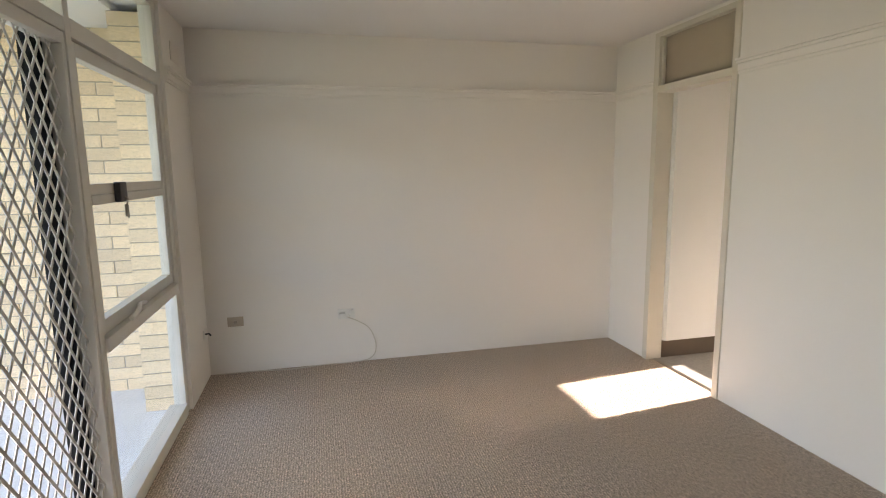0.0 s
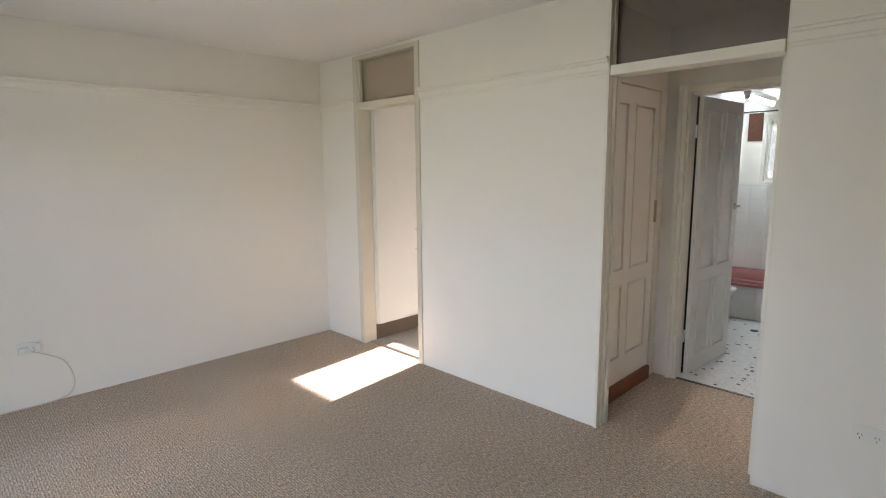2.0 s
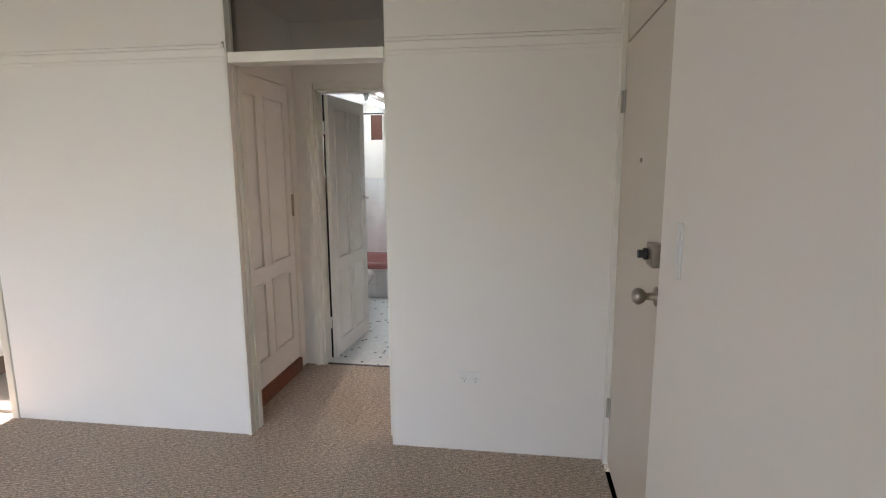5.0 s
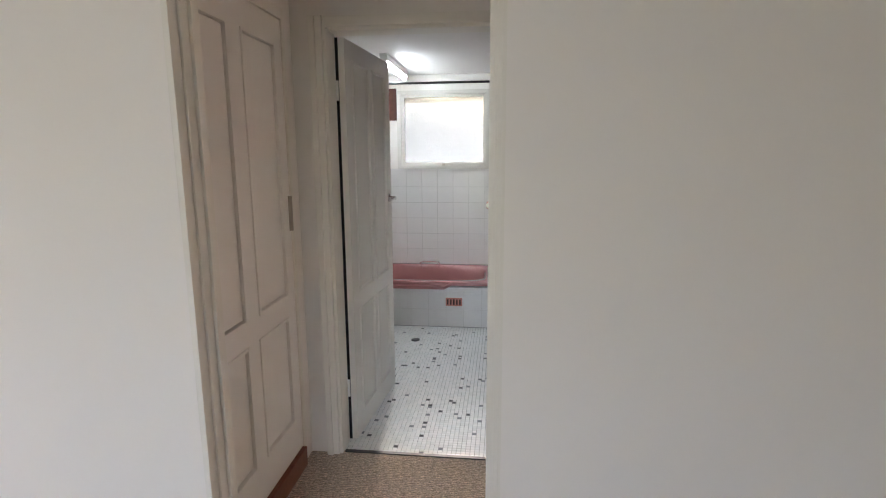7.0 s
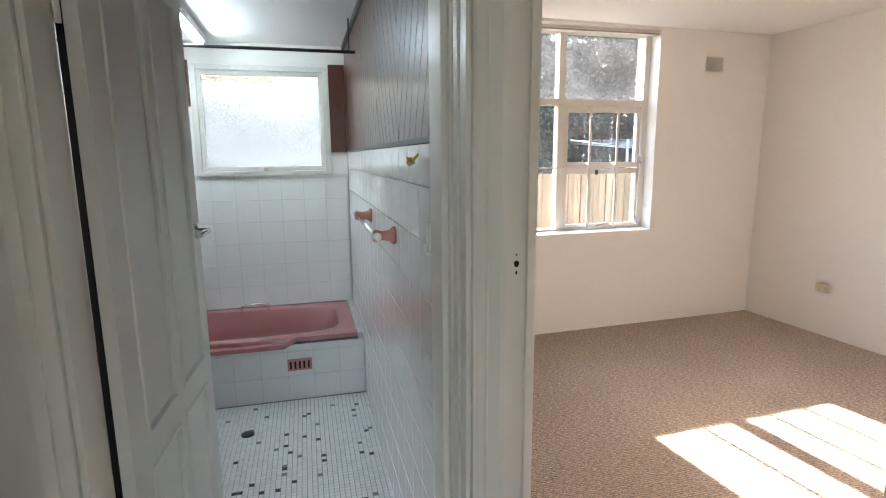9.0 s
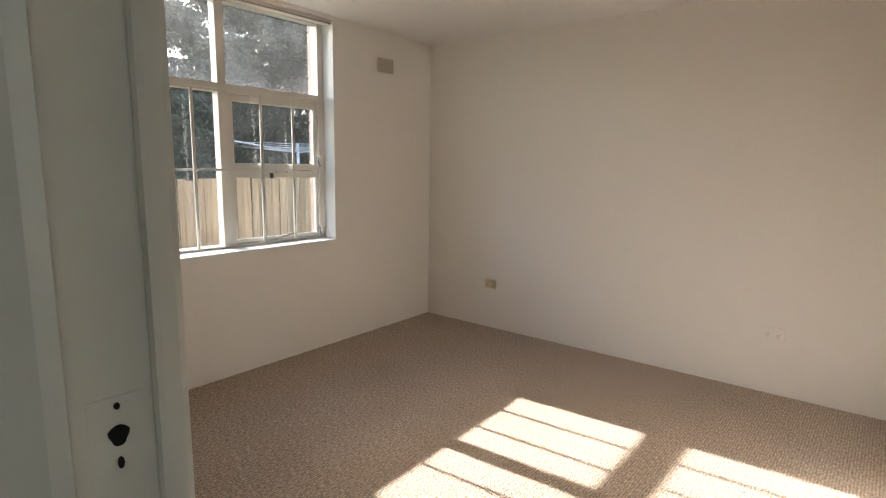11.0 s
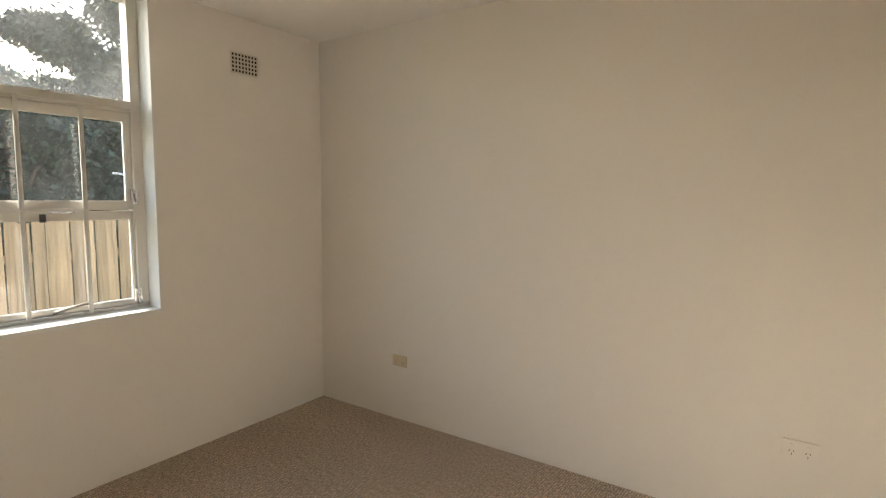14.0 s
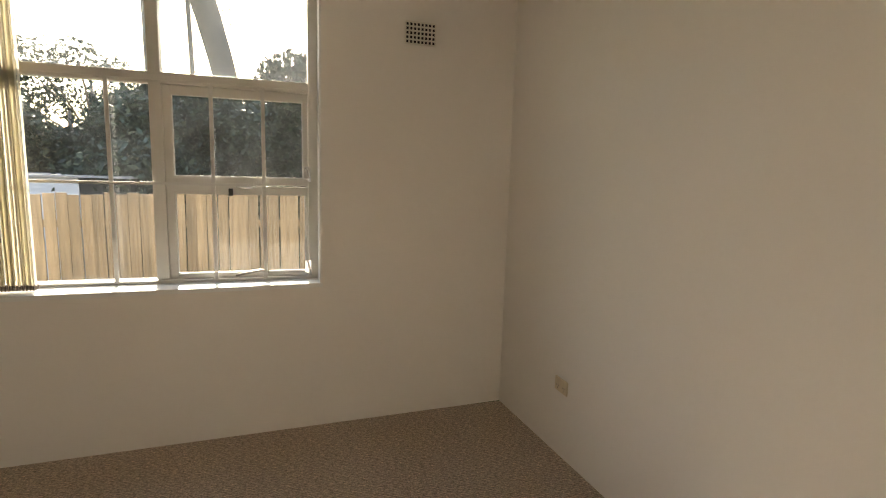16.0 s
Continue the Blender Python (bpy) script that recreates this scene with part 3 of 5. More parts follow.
for fam in (1, -1):
    c = -40
    while c < 60:
        pts = []
        # strand z = fam * slope * (y - gy0) + c * chh, cut to the frame
        for y in (gy0, gy1):
            z = fam * slope * (y - gy0) + c * chh + gz0
            pts.append([y, z])
        (ya, za), (yb, zb) = pts
        for zlim in (gz0, gz1):
            if (za - zlim) * (zb - zlim) < 0:
                yc = ya + (yb - ya) * (zlim - za) / (zb - za)
                if (za < zlim) == (zlim == gz0):
                    ya, za = yc, zlim
                else:
                    yb, zb = yc, zlim
        if min(za, zb) >= gz0 - 1e-6 and max(za, zb) <= gz1 + 1e-6 and abs(yb - ya) > 0.01:
            dy, dz = yb - ya, zb - za
            L = math.hypot(dy, dz)
            ny, nz = -dz / L * 0.006, dy / L * 0.006
            x0, x1 = (GX + 0.004, GX + 0.007) if fam > 0 else (GX + 0.0072, GX + 0.0102)
            q = [(ya + ny, za + nz), (yb + ny, zb + nz), (yb - ny, zb - nz), (ya - ny, za - nz)]
            A = [bm.verts.new((x0, *v)) for v in q]
            B = [bm.verts.new((x1, *v)) for v in q]
            bm.faces.new(A)
            bm.faces.new(B[::-1])
            for i in range(4):
                bm.faces.new((A[i], B[i], B[(i + 1) % 4], A[(i + 1) % 4]))
        c += 1
part("grille", bm, GRILLE, scr, "diamond-pattern aluminium grille")

gdoor = thing("sliding_door", "clear glass balcony door panel beside the screen", "glass door", (GX, -3.2, 0), kind="structure")
part("frame", boxes((GX - 0.02, GX + 0.03, -2.80, -2.73, 0.03, 2.02), (GX - 0.02, GX + 0.03, -3.72, -3.64, 0.03, 2.02), (GX - 0.02, GX + 0.03, -3.64, -2.80, 0.03, 0.16), (GX - 0.02, GX + 0.03, -3.64, -2.80, 1.94, 2.02), bevel=0.004), GF, gdoor)
p_ = part("pane", boxes((GX - 0.003, GX + 0.002, -3.64, -2.80, 0.16, 1.94)), CLEAR, gdoor)
p_.visible_shadow = False
setting("threshold", boxes((GX - 0.06, GX + 0.04, -3.72, -1.832, -0.02, 0.028), bevel=0.004), GF, "white-painted door threshold", "threshold")

CHARCOAL = mat("charcoal_fabric", (0.035, 0.038, 0.045), 0.9, vary=0.2, scale=20)
bm = bmesh.new()
prev = None
for i in range(49):
    u = i / 48
    y = -1.985 + 0.245 * u
    x = -3.435 + 0.022 * math.sin(u * 6 * math.pi) + 0.006 * math.sin(u * 17)
    cur = [bm.verts.new((x, y, 0.04)), bm.verts.new((x + 0.004 * math.sin(u * 9), y, 2.0))]
    if prev:
        f = bm.faces.new((prev[0], cur[0], cur[1], prev[1]))
        f.smooth = True
    prev = cur
bmesh.ops.solidify(bm, geom=bm.faces[:], thickness=0.004)
solid("curtain", bm, CHARCOAL, "dark charcoal fabric curtain bunched behind screen door", "curtain")

# ---------- balcony ----------
SLAB = mat("balcony_paint", (0.76, 0.77, 0.78), 0.6, vary=0.12, scale=5, grain=0.1, grain_scale=60)
MORTAR = mat("pale_mortar", (0.40, 0.35, 0.29), 0.95, vary=0.1, grain=0.1)
setting("floor_balcony", boxes((-5.6, -3.42, -4.9, -0.05, -0.15, -0.03)), SLAB, "pale grey painted concrete balcony floor", "floor")
setting("ceiling_balcony", boxes((-4.9, -3.61, -4.9, 0.15, 2.46, 2.56)), CEIL, "white balcony soffit", "ceiling")
brickwall = setting("wall_balcony_brick", boxes((-5.6, -3.42, -0.055, 0.15, -0.15, 2.46), (-3.635, -3.425, -0.48, -0.055, -0.15, 2.46)), MORTAR, "cream face-brick balcony wall with recessed joints", "brick wall")
setting("wall_west_outer", boxes((-3.61, -3.43, -4.9, -3.74, -0.15, 2.5)), MORTAR, "outer leaf of the west wall", "wall")

# ---------- kitchen seen through the doorway ----------
MELA = mat("white_melamine", (0.79, 0.795, 0.765), 0.35, vary=0.02)
KICK = mat("brown_kickboard", (0.16, 0.12, 0.085), 0.5, vary=0.1)
pantry = thing("pantry_cabinet", "tall white pantry cabinet with steel bar handle and dark kickboard", "cabinet", (0.5, -0.3, 0))
part("body", boxes((0.125, 1.30, -0.60, -0.002, 0.15, 2.3)), MELA, pantry)
part("kickboard", boxes((0.125, 1.30, -0.55, -0.04, -0.006, 0.148)), KICK, pantry)
for x0, x1, hx in ((0.128, 0.638, 0.585), (0.644, 1.29, 0.70)):
    d = part("door", boxes((x0, x1, -0.622, -0.602, 0.155, 2.29), bevel=0.002), MELA, pantry)
    part("handle", tube(bmesh.new(), [(hx, -0.622, 0.80), (hx, -0.650, 0.80), (hx, -0.650, 0.99), (hx, -0.622, 0.99)], 0.0045, 8), STEEL, d, "slim steel bar handle")
win3 = thing("window_3", "small white-framed kitchen window", "window", (2.55, -0.85, KZ0), kind="structure")
part("frame", boxes((2.53, 2.58, KW0, KW0 + 0.04, KZ0, KZ1), (2.53, 2.58, KW1 - 0.04, KW1, KZ0, KZ1), (2.53, 2.58, KW0 + 0.04, KW1 - 0.04, KZ0, KZ0 + 0.04), (2.53, 2.58, KW0 + 0.04, KW1 - 0.04, KZ1 - 0.04, KZ1)), GF, win3)
p_ = part("pane", boxes((2.553, 2.557, KW0 + 0.04, KW1 - 0.04, KZ0 + 0.04, KZ1 - 0.04)), CLEAR, win3)
p_.visible_shadow = False
setting("trim_carpet_edge", boxes((0.045, 0.075, KD1 + 0.02, KD0 - 0.03, 0.0, 0.004), bevel=0.001), STEEL, "metal carpet edge strip in kitchen doorway", "trim")

# ---------- hall ----------


def panel_door(parent, x0, x1, z0, z1, depth, panels, material):
    """Door leaf in the xz plane, front at y 0, with recessed panels framed by mouldings, as parts."""
    def inside(ps, x, z):
        return any(a < x < b and c < z < d for a, b, c, d in ps)
    xs = sorted({x0, x1, *[v for p in panels for v in p[:2]]})
    zs = sorted({z0, z1, *[v for p in panels for v in p[2:]]})
    bm = bmesh.new()
    for xa, xb in zip(xs, xs[1:]):
        for za, zb in zip(zs, zs[1:]):
            if not inside(panels, (xa + xb) / 2, (za + zb) / 2):
                box(bm, xa, xb, 0, depth, za, zb)
    bmesh.ops.remove_doubles(bm, verts=bm.verts[:], dist=1e-5)
    out = [("stiles", bm)]
    for a, b, c, d in panels:
        # flat field behind a shadow groove, framed by a slim raised bead
        pb = boxes((a, b, 0.014, depth - 0.008, c, d))
        box(pb, a + 0.006, b - 0.006, 0.005, 0.014, c + 0.006, d - 0.006, 0.002)
        out.append(("panel", pb))
        m = bmesh.new()
        for r in ((a - 0.014, a - 0.001, c - 0.014, d + 0.014), (b + 0.001, b + 0.014, c - 0.014, d + 0.014), (a - 0.001, b + 0.001, c - 0.014, c - 0.001), (a - 0.001, b + 0.001, d + 0.001, d + 0.014)):
            box(m, r[0], r[1], -0.006, 0.002, r[2], r[3], 0.0025)
        out.append(("moulding", m))
    return out


closet = thing("closet_door", "cream-painted four-panel closet door, closed, with recessed pull", "door", (0.55, -2.72, 0), kind="structure")
CPAN = [(0.25, 0.482, 0.885, 1.935), (0.608, 0.868, 0.885, 1.935), (0.25, 0.480, 0.285, 0.765), (0.596, 0.858, 0.285, 0.765)]
for nme, bm in panel_door(closet, 0.155, 0.955, 0.105, 2.052, 0.035, CPAN, DOORP):
    # the leaf faces -y
    bm.transform(Matrix.Translation((0, -2.735, 0)))
    part(nme, bm, DOORP, closet)
part("pull", boxes((0.938, 0.950, -2.750, -2.735, 1.16, 1.315), bevel=0.002), STEEL, closet, "narrow metal edge pull")
part("frame", boxes((0.112, 0.152, -2.745, -2.63, 0, 2.10), (0.958, 0.985, -2.742, -2.63, 0, 2.10), (0.152, 0.958, -2.742, -2.63, 2.055, 2.10), bevel=0.004), TRIM, closet)
part("step", boxes((0.155, 0.962, -2.752, -2.64, 0.0, 0.098), bevel=0.006), REDWOOD, closet, "red-brown timber step under the door")

bathdoor = thing("door_4", "white four-panel bathroom door standing open on chrome lever", "door", (1.15, -2.9, 0), kind="structure")
part("architrave", boxes((1.060, 1.080, -2.879, -2.815, 0, 2.095), bevel=0.005), TRIM, bathdoor)
part("architrave", boxes((1.048, 1.060, -2.850, -2.822, 0, 2.09), bevel=0.004), TRIM, bathdoor)
part("architrave", boxes((1.056, 1.080, -3.70, -3.668, 0, 2.095), bevel=0.005), TRIM, bathdoor)
part("architrave", boxes((1.060, 1.080, -3.668, -2.885, 2.045, 2.09), bevel=0.005), TRIM, bathdoor)
part("jamb", boxes((1.072, 1.195, -2.894, -2.880, 0, 2.05), bevel=0.002), TRIM, bathdoor)
part("jamb", boxes((1.082, 1.195, -3.688, -3.655, 0, 2.05), bevel=0.002), TRIM, bathdoor)
part("jamb_head", boxes((1.082, 1.195, -3.655, -2.905, 2.032, 2.05)), TRIM, bathdoor)
LW = 0.71
BPAN = [(0.11, 0.325, 0.80, 1.93), (0.405, 0.61, 0.80, 1.93), (0.11, 0.325, 0.14, 0.69), (0.405, 0.61, 0.14, 0.69)]
hinge_m = Matrix.Translation((1.203, -2.902, 0)) @ Matrix.Rotation(radians(-4.6), 4, "Z")
for nme, bm in panel_door(bathdoor, 0, LW, 0.012, 2.028, 0.035, BPAN, DOORP):
    bm.transform(hinge_m @ Matrix.Translation((0, -0.035, 0)))
    part(nme, bm, DOORP, bathdoor)
for z in (0.30, 1.79):
    hb = bmesh.new()
    tube(hb, [(1.190, -2.902, z - 0.045), (1.190, -2.902, z + 0.045)], 0.007, 8)
    part("hinge", hb, PLATE_WHITE, bathdoor)
lv = bmesh.new()
lathe(lv, [(0.025, 0), (0.025, 0.008), (0.010, 0.010), (0.010, 0.045), (0.0, 0.046)], (0.655, -0.035, 1.235), (0, -1, 0), 16)
tube(lv, [(0.655, -0.078, 1.235), (0.60, -0.082, 1.238), (0.545, -0.078, 1.235)], 0.009, 8)
lathe(lv, [(0.025, 0), (0.025, 0.008), (0.010, 0.010), (0.010, 0.045), (0.0, 0.046)], (0.655, 0.0, 1.235), (0, 1, 0), 16)
lv.transform(hinge_m)
part("handle", lv, CHROME, bathdoor, "chrome lever handle")
# added near-black strip: the shade in the narrow hinge-side gap, put in as colour
part("draught_seal", boxes((1.1955, 1.2025, -2.907, -2.8945, 0.012, 2.028)), HOLE, bathdoor, "dark strip standing in for the shaded gap at the hinge side")
setting("trim_threshold", boxes((1.085, 1.105, -3.66, -2.90, 0.0, 0.006)), BLACK, "dark strip between hall carpet and bathroom tiles", "trim")

bedframe = thing("door_5", "cream-painted bedroom door frame with an old strike plate", "door frame", (0.5, -3.76, 0), kind="structure")
for x0, x1, d in ((0.925, 0.945, 0.010), (0.945, 0.985, 0.020), (0.985, 1.0, 0.012), (1.0, 1.03, 0.022)):
    part("architrave", boxes((x0, x1, -3.69, -3.69 + d, 0, 2.12), bevel=0.003), TRIM, bedframe)
part("jamb", boxes((0.908, 0.9245, -3.803, -3.7055, 0, 2.06), bevel=0.003), TRIM, bedframe)
part("stop", prism([(0.893, -3.738), (0.907, -3.738), (0.907, -3.704), (0.924, -3.686), (0.920, -3.684), (0.895, -3.728)], 0, 2.06), TRIM, bedframe)
part("bead", boxes((0.897, 0.908, -3.806, -3.786, 0, 2.06), bevel=0.005), TRIM, bedframe)
part("jamb", boxes((0.112, 0.135, -3.803, -3.69, 0, 2.06), bevel=0.003), TRIM, bedframe)
part("jamb_head", boxes((0.135, 0.908, -3.803, -3.71, 2.04, 2.06)), TRIM, bedframe)
sp = part("strike_plate", boxes((0.9073, 0.908, -3.782, -3.750, 1.236, 1.287), bevel=0.0003), TRIM, bedframe, "painted-over strike plate with a bare hole")
part("hole", prism([(-3.766 + 0.0056 * math.cos(a) * (1 + 0.2 * math.sin(3 * a)), 1.262 + 0.0068 * math.sin(a)) for a in (2 * math.pi * k / 14 for k in range(14))], 0.9061, 0.9071), HOLE, sp)
for z, s_ in ((1.281, 0.0022), (1.244, 0.0024)):
    part("screw_hole", prism([(-3.766 + s_ * 0.8 * math.cos(a), z + s_ * (1.0 if z > 1.26 else 1.7) * math.sin(a)) for a in (2 * math.pi * k / 8 for k in range(8))], 0.9061, 0.9071), HOLE, sp)
for o in bpy.data.objects:
    if o.parent == sp:
        # outlines are laid out in y and z: turn the prism to stand on the jamb
        for v in o.data.vertices:
            y, z, x = v.co
            v.co = (x, y, z)

# ---------- bathroom ----------
PINK = mat("pink_enamel", (0.44, 0.18, 0.175), 0.18, vary=0.05, scale=4, coat=0.3)
PINKC = mat("pink_ceramic", (0.58, 0.24, 0.20), 0.2, vary=0.06, scale=10, coat=0.3)
GROUT = mat("wall_grout", (0.64, 0.62, 0.60), 0.9, vary=0.1)
FGROUT = mat("floor_grout", (0.22, 0.22, 0.22), 0.95, vary=0.15, grain=0.1)
BC = 2.245   # bathroom ceiling
setting("ceiling_bathroom", boxes((1.19, XE, -3.69, -2.1, BC, BC + 0.05)), CEIL, "white painted lower bathroom ceiling", "ceiling")

TUBX = 3.12
tub = thing("bathtub", "pink enamelled bathtub built in behind a white tiled hob", "bathtub", (3.5, -2.9, 0))
TY0, TY1, TZ = -3.63, -2.14, 0.40


def tub_shell():
    """Rim with a stepped front lip, and a bowl sunk into it."""
    bm = bmesh.new()
    n = 48
    cx, cy = (TUBX + XE) / 2, (TY0 + TY1) / 2

    def ring(hx, hy, z, p=4.0, dx=0.0):
        out = []
        for k in range(n):
            a = 2 * math.pi * k / n
            c, s = math.cos(a), math.sin(a)
            out.append(bm.verts.new((cx + dx + hx * abs(c) ** (2 / p) * (1 if c >= 0 else -1), cy + hy * abs(s) ** (2 / p) * (1 if s >= 0 else -1), z)))
        return out
    hx, hy = (XE - TUBX) / 2, (TY1 - TY0) / 2
    rings = [ring(hx, hy, TZ - 0.03, 40), ring(hx, hy, TZ - 0.006, 40), ring(hx - 0.006, hy - 0.006, TZ, 40), ring(hx - 0.07, hy - 0.09, TZ, 5),
             ring(hx - 0.085, hy - 0.105, TZ - 0.012, 4.5), ring(hx - 0.11, hy - 0.14, TZ - 0.16, 4), ring(hx - 0.14, hy - 0.20, TZ - 0.30, 3.5), ring(hx - 0.22, hy - 0.30, TZ - 0.33, 3)]
    for a, b in zip(rings, rings[1:]):
        for k in range(n):
            f = bm.faces.new((a[k], a[(k + 1) % n], b[(k + 1) % n], b[k]))
            f.smooth = True
    bm.faces.new(rings[-1])
    return bm


part("shell", tub_shell(), PINK, tub)
# the front lip steps down and out towards the tap end
lipb = bmesh.new()
outl = [(TY0, TUBX - 0.012, TZ), (-3.26, TUBX - 0.012, TZ), (-3.19, TUBX - 0.05, TZ - 0.03), (TY1, TUBX - 0.05, TZ - 0.03)]
for (ya, xa, za), (yb, xb, zb) in zip(outl, outl[1:]):
    v = [lipb.verts.new(c) for c in ((TUBX + 0.03, ya, za + 0.002), (xa, ya, za + 0.002), (xa, ya, za - 0.024), (TUBX + 0.03, ya, za - 0.024),
                                     (TUBX + 0.03, yb, zb + 0.002), (xb, yb, zb + 0.002), (xb, yb, zb - 0.024), (TUBX + 0.03, yb, zb - 0.024))]
    for q in ((0, 1, 5, 4), (1, 2, 6, 5), (2, 3, 7, 6), (3, 0, 4, 7)):
        lipb.faces.new([v[i] for i in q])
    lipb.faces.new(v[:4])
    lipb.faces.new(v[4:])
part("lip", lipb, PINK, tub)
part("grab_handle", tube(bmesh.new(), smooth_path([(XE - 0.10, -2.88, TZ - 0.01), (XE - 0.11, -2.88, TZ + 0.035), (XE - 0.11, -2.93, TZ + 0.045), (XE - 0.11, -3.01, TZ + 0.045), (XE - 0.11, -3.06, TZ + 0.035), (XE - 0.10, -3.06, TZ - 0.01)]), 0.008, 8), CHROME, tub, "chrome grab handle")
hob = setting("wall_bath_hob", boxes((TUBX + 0.006, TUBX + 0.09, -3.69, -2.1, -0.004, TZ - 0.05), (TUBX + 0.006, XE, -3.69, TY0 - 0.002, -0.004, TZ - 0.006)), GROUT, "white tiled hob in front of the bathtub", "tiled hob")
fv = thing("hob_vent", "pink ceramic vent with vertical slots in the tiled hob", "air vent", (TUBX, -3.27, 0.2))
part("plate", boxes((TUBX - 0.012, TUBX, -3.345, -3.20, 0.19, 0.262), bevel=0.003), PINKC, fv)
for k in range(5):
    y = -3.325 + 0.0265 * k
    part("slot", boxes((TUBX - 0.0135, TUBX - 0.0125, y - 0.006, y + 0.006, 0.203, 0.25)), HOLE, fv)

# timber boards above the tiles
BOARD = mat("varnished_cedar", (0.085, 0.027, 0.016), 0.33, vary=0.35, scale=6, grain=0.2, grain_scale=30, coat=0.1)


def clip(poly, axis, limit, keep_less):
    out = []
    for i in range(len(poly)):
        a, b = poly[i - 1], poly[i]
        ia, ib = (a[axis] <= limit) == keep_less, (b[axis] <= limit) == keep_less
        if ia != ib:
            t = (limit - a[axis]) / (b[axis] - a[axis])
            out.append((a[0] + t * (b[0] - a[0]), a[1] + t * (b[1] - a[1])))
        if ib:
            out.append(b)
    return out


lining = setting("wall_bathroom_lining", boxes((1.195, XE, -3.69, -3.684, 1.53, BC)), HOLE, "varnished red-brown timber boards laid in chevrons above tiles", "timber lining")
AX = [1.19, 1.72, 2.25, 2.78, 3.31, 3.90]
for seg, (xa, xb) in enumerate(zip(AX, AX[1:])):
    lean = 0.34 if seg % 2 else -0.34
    k = -8
    while k < 16:
        x0 = xa + k * 0.088
        poly = [(x0, 1.53), (x0 + 0.083, 1.53), (x0 + 0.083 + lean, BC), (x0 + lean, BC)]
        for axis, lim, less in ((0, xa + 0.001, False), (0, xb - 0.001, True)):
            poly = clip(poly, axis, lim, less) if poly else poly
        if len(poly) > 2:
            bm = bmesh.new()
            a = [bm.verts.new((x, -3.684, z)) for x, z in poly]
            b = [bm.verts.new((x, -3.672, z)) for x, z in poly]
            bm.faces.new(a)
            bm.faces.new(b[::-1])
            for i in range(len(a)):
                bm.faces.new((a[i], b[i], b[(i + 1) % len(a)], a[(i + 1) % len(a)]))
            part("board", bm, BOARD, lining)
        k += 1
part("bottom_trim", boxes((1.195, XE, -3.684, -3.664, 1.512, 1.53), bevel=0.002), BLACK, lining)
part("top_trim", boxes((1.195, XE, -3.672, -3.655, BC - 0.03, BC - 0.001), bevel=0.002), BLACK, lining)
for y0, y1, z0 in ((-3.668, -3.556, 1.512), (-2.644, -2.50, 1.82)):
    solid("window_side_board", boxes((XE - 0.016, XE, y0, y1, z0, 2.12), bevel=0.002), BOARD, "dark varnished timber board beside the bathroom window", "timber board", group="boards beside the bathroom window")

win2 = thing("window_2", "white-framed bathroom window with patterned obscure glass, closed", "window", (XE, -3.1, BZ0), kind="structure")
for nme, r in (("frame", (XE - 0.012, XE + 0.05, BY0 - 0.01, BY0 + 0.03, BZ0 - 0.012, BZ1)), ("frame", (XE - 0.012, XE + 0.05, BY1 - 0.03, BY1 + 0.01, BZ0 - 0.012, BZ1)),
               ("frame", (XE - 0.012, XE + 0.05, BY0 + 0.03, BY1 - 0.03, BZ1 - 0.035, BZ1)), ("window_sill", (XE - 0.03, XE + 0.05, BY0 + 0.03, BY1 - 0.03, BZ0 - 0.012, BZ0 + 0.018)),
               ("sash", (XE + 0.012, XE + 0.04, BY0 + 0.03, BY0 + 0.06, BZ0 + 0.018, BZ1 - 0.035)), ("sash", (XE + 0.012, XE + 0.04, BY1 - 0.06, BY1 - 0.03, BZ0 + 0.018, BZ1 - 0.035)),
               ("sash", (XE + 0.012, XE + 0.04, BY0 + 0.06, BY1 - 0.06, BZ0 + 0.018, BZ0 + 0.05)), ("sash", (XE + 0.012, XE + 0.04, BY0 + 0.06, BY1 - 0.06, BZ1 - 0.065, BZ1 - 0.035))):
    part(nme, boxes(r, bevel=0.003), GF, win2)
part("latch", boxes((XE - 0.02, XE + 0.012, -3.115, -3.085, BZ0 + 0.02, BZ0 + 0.045), bevel=0.003), STEEL, win2)


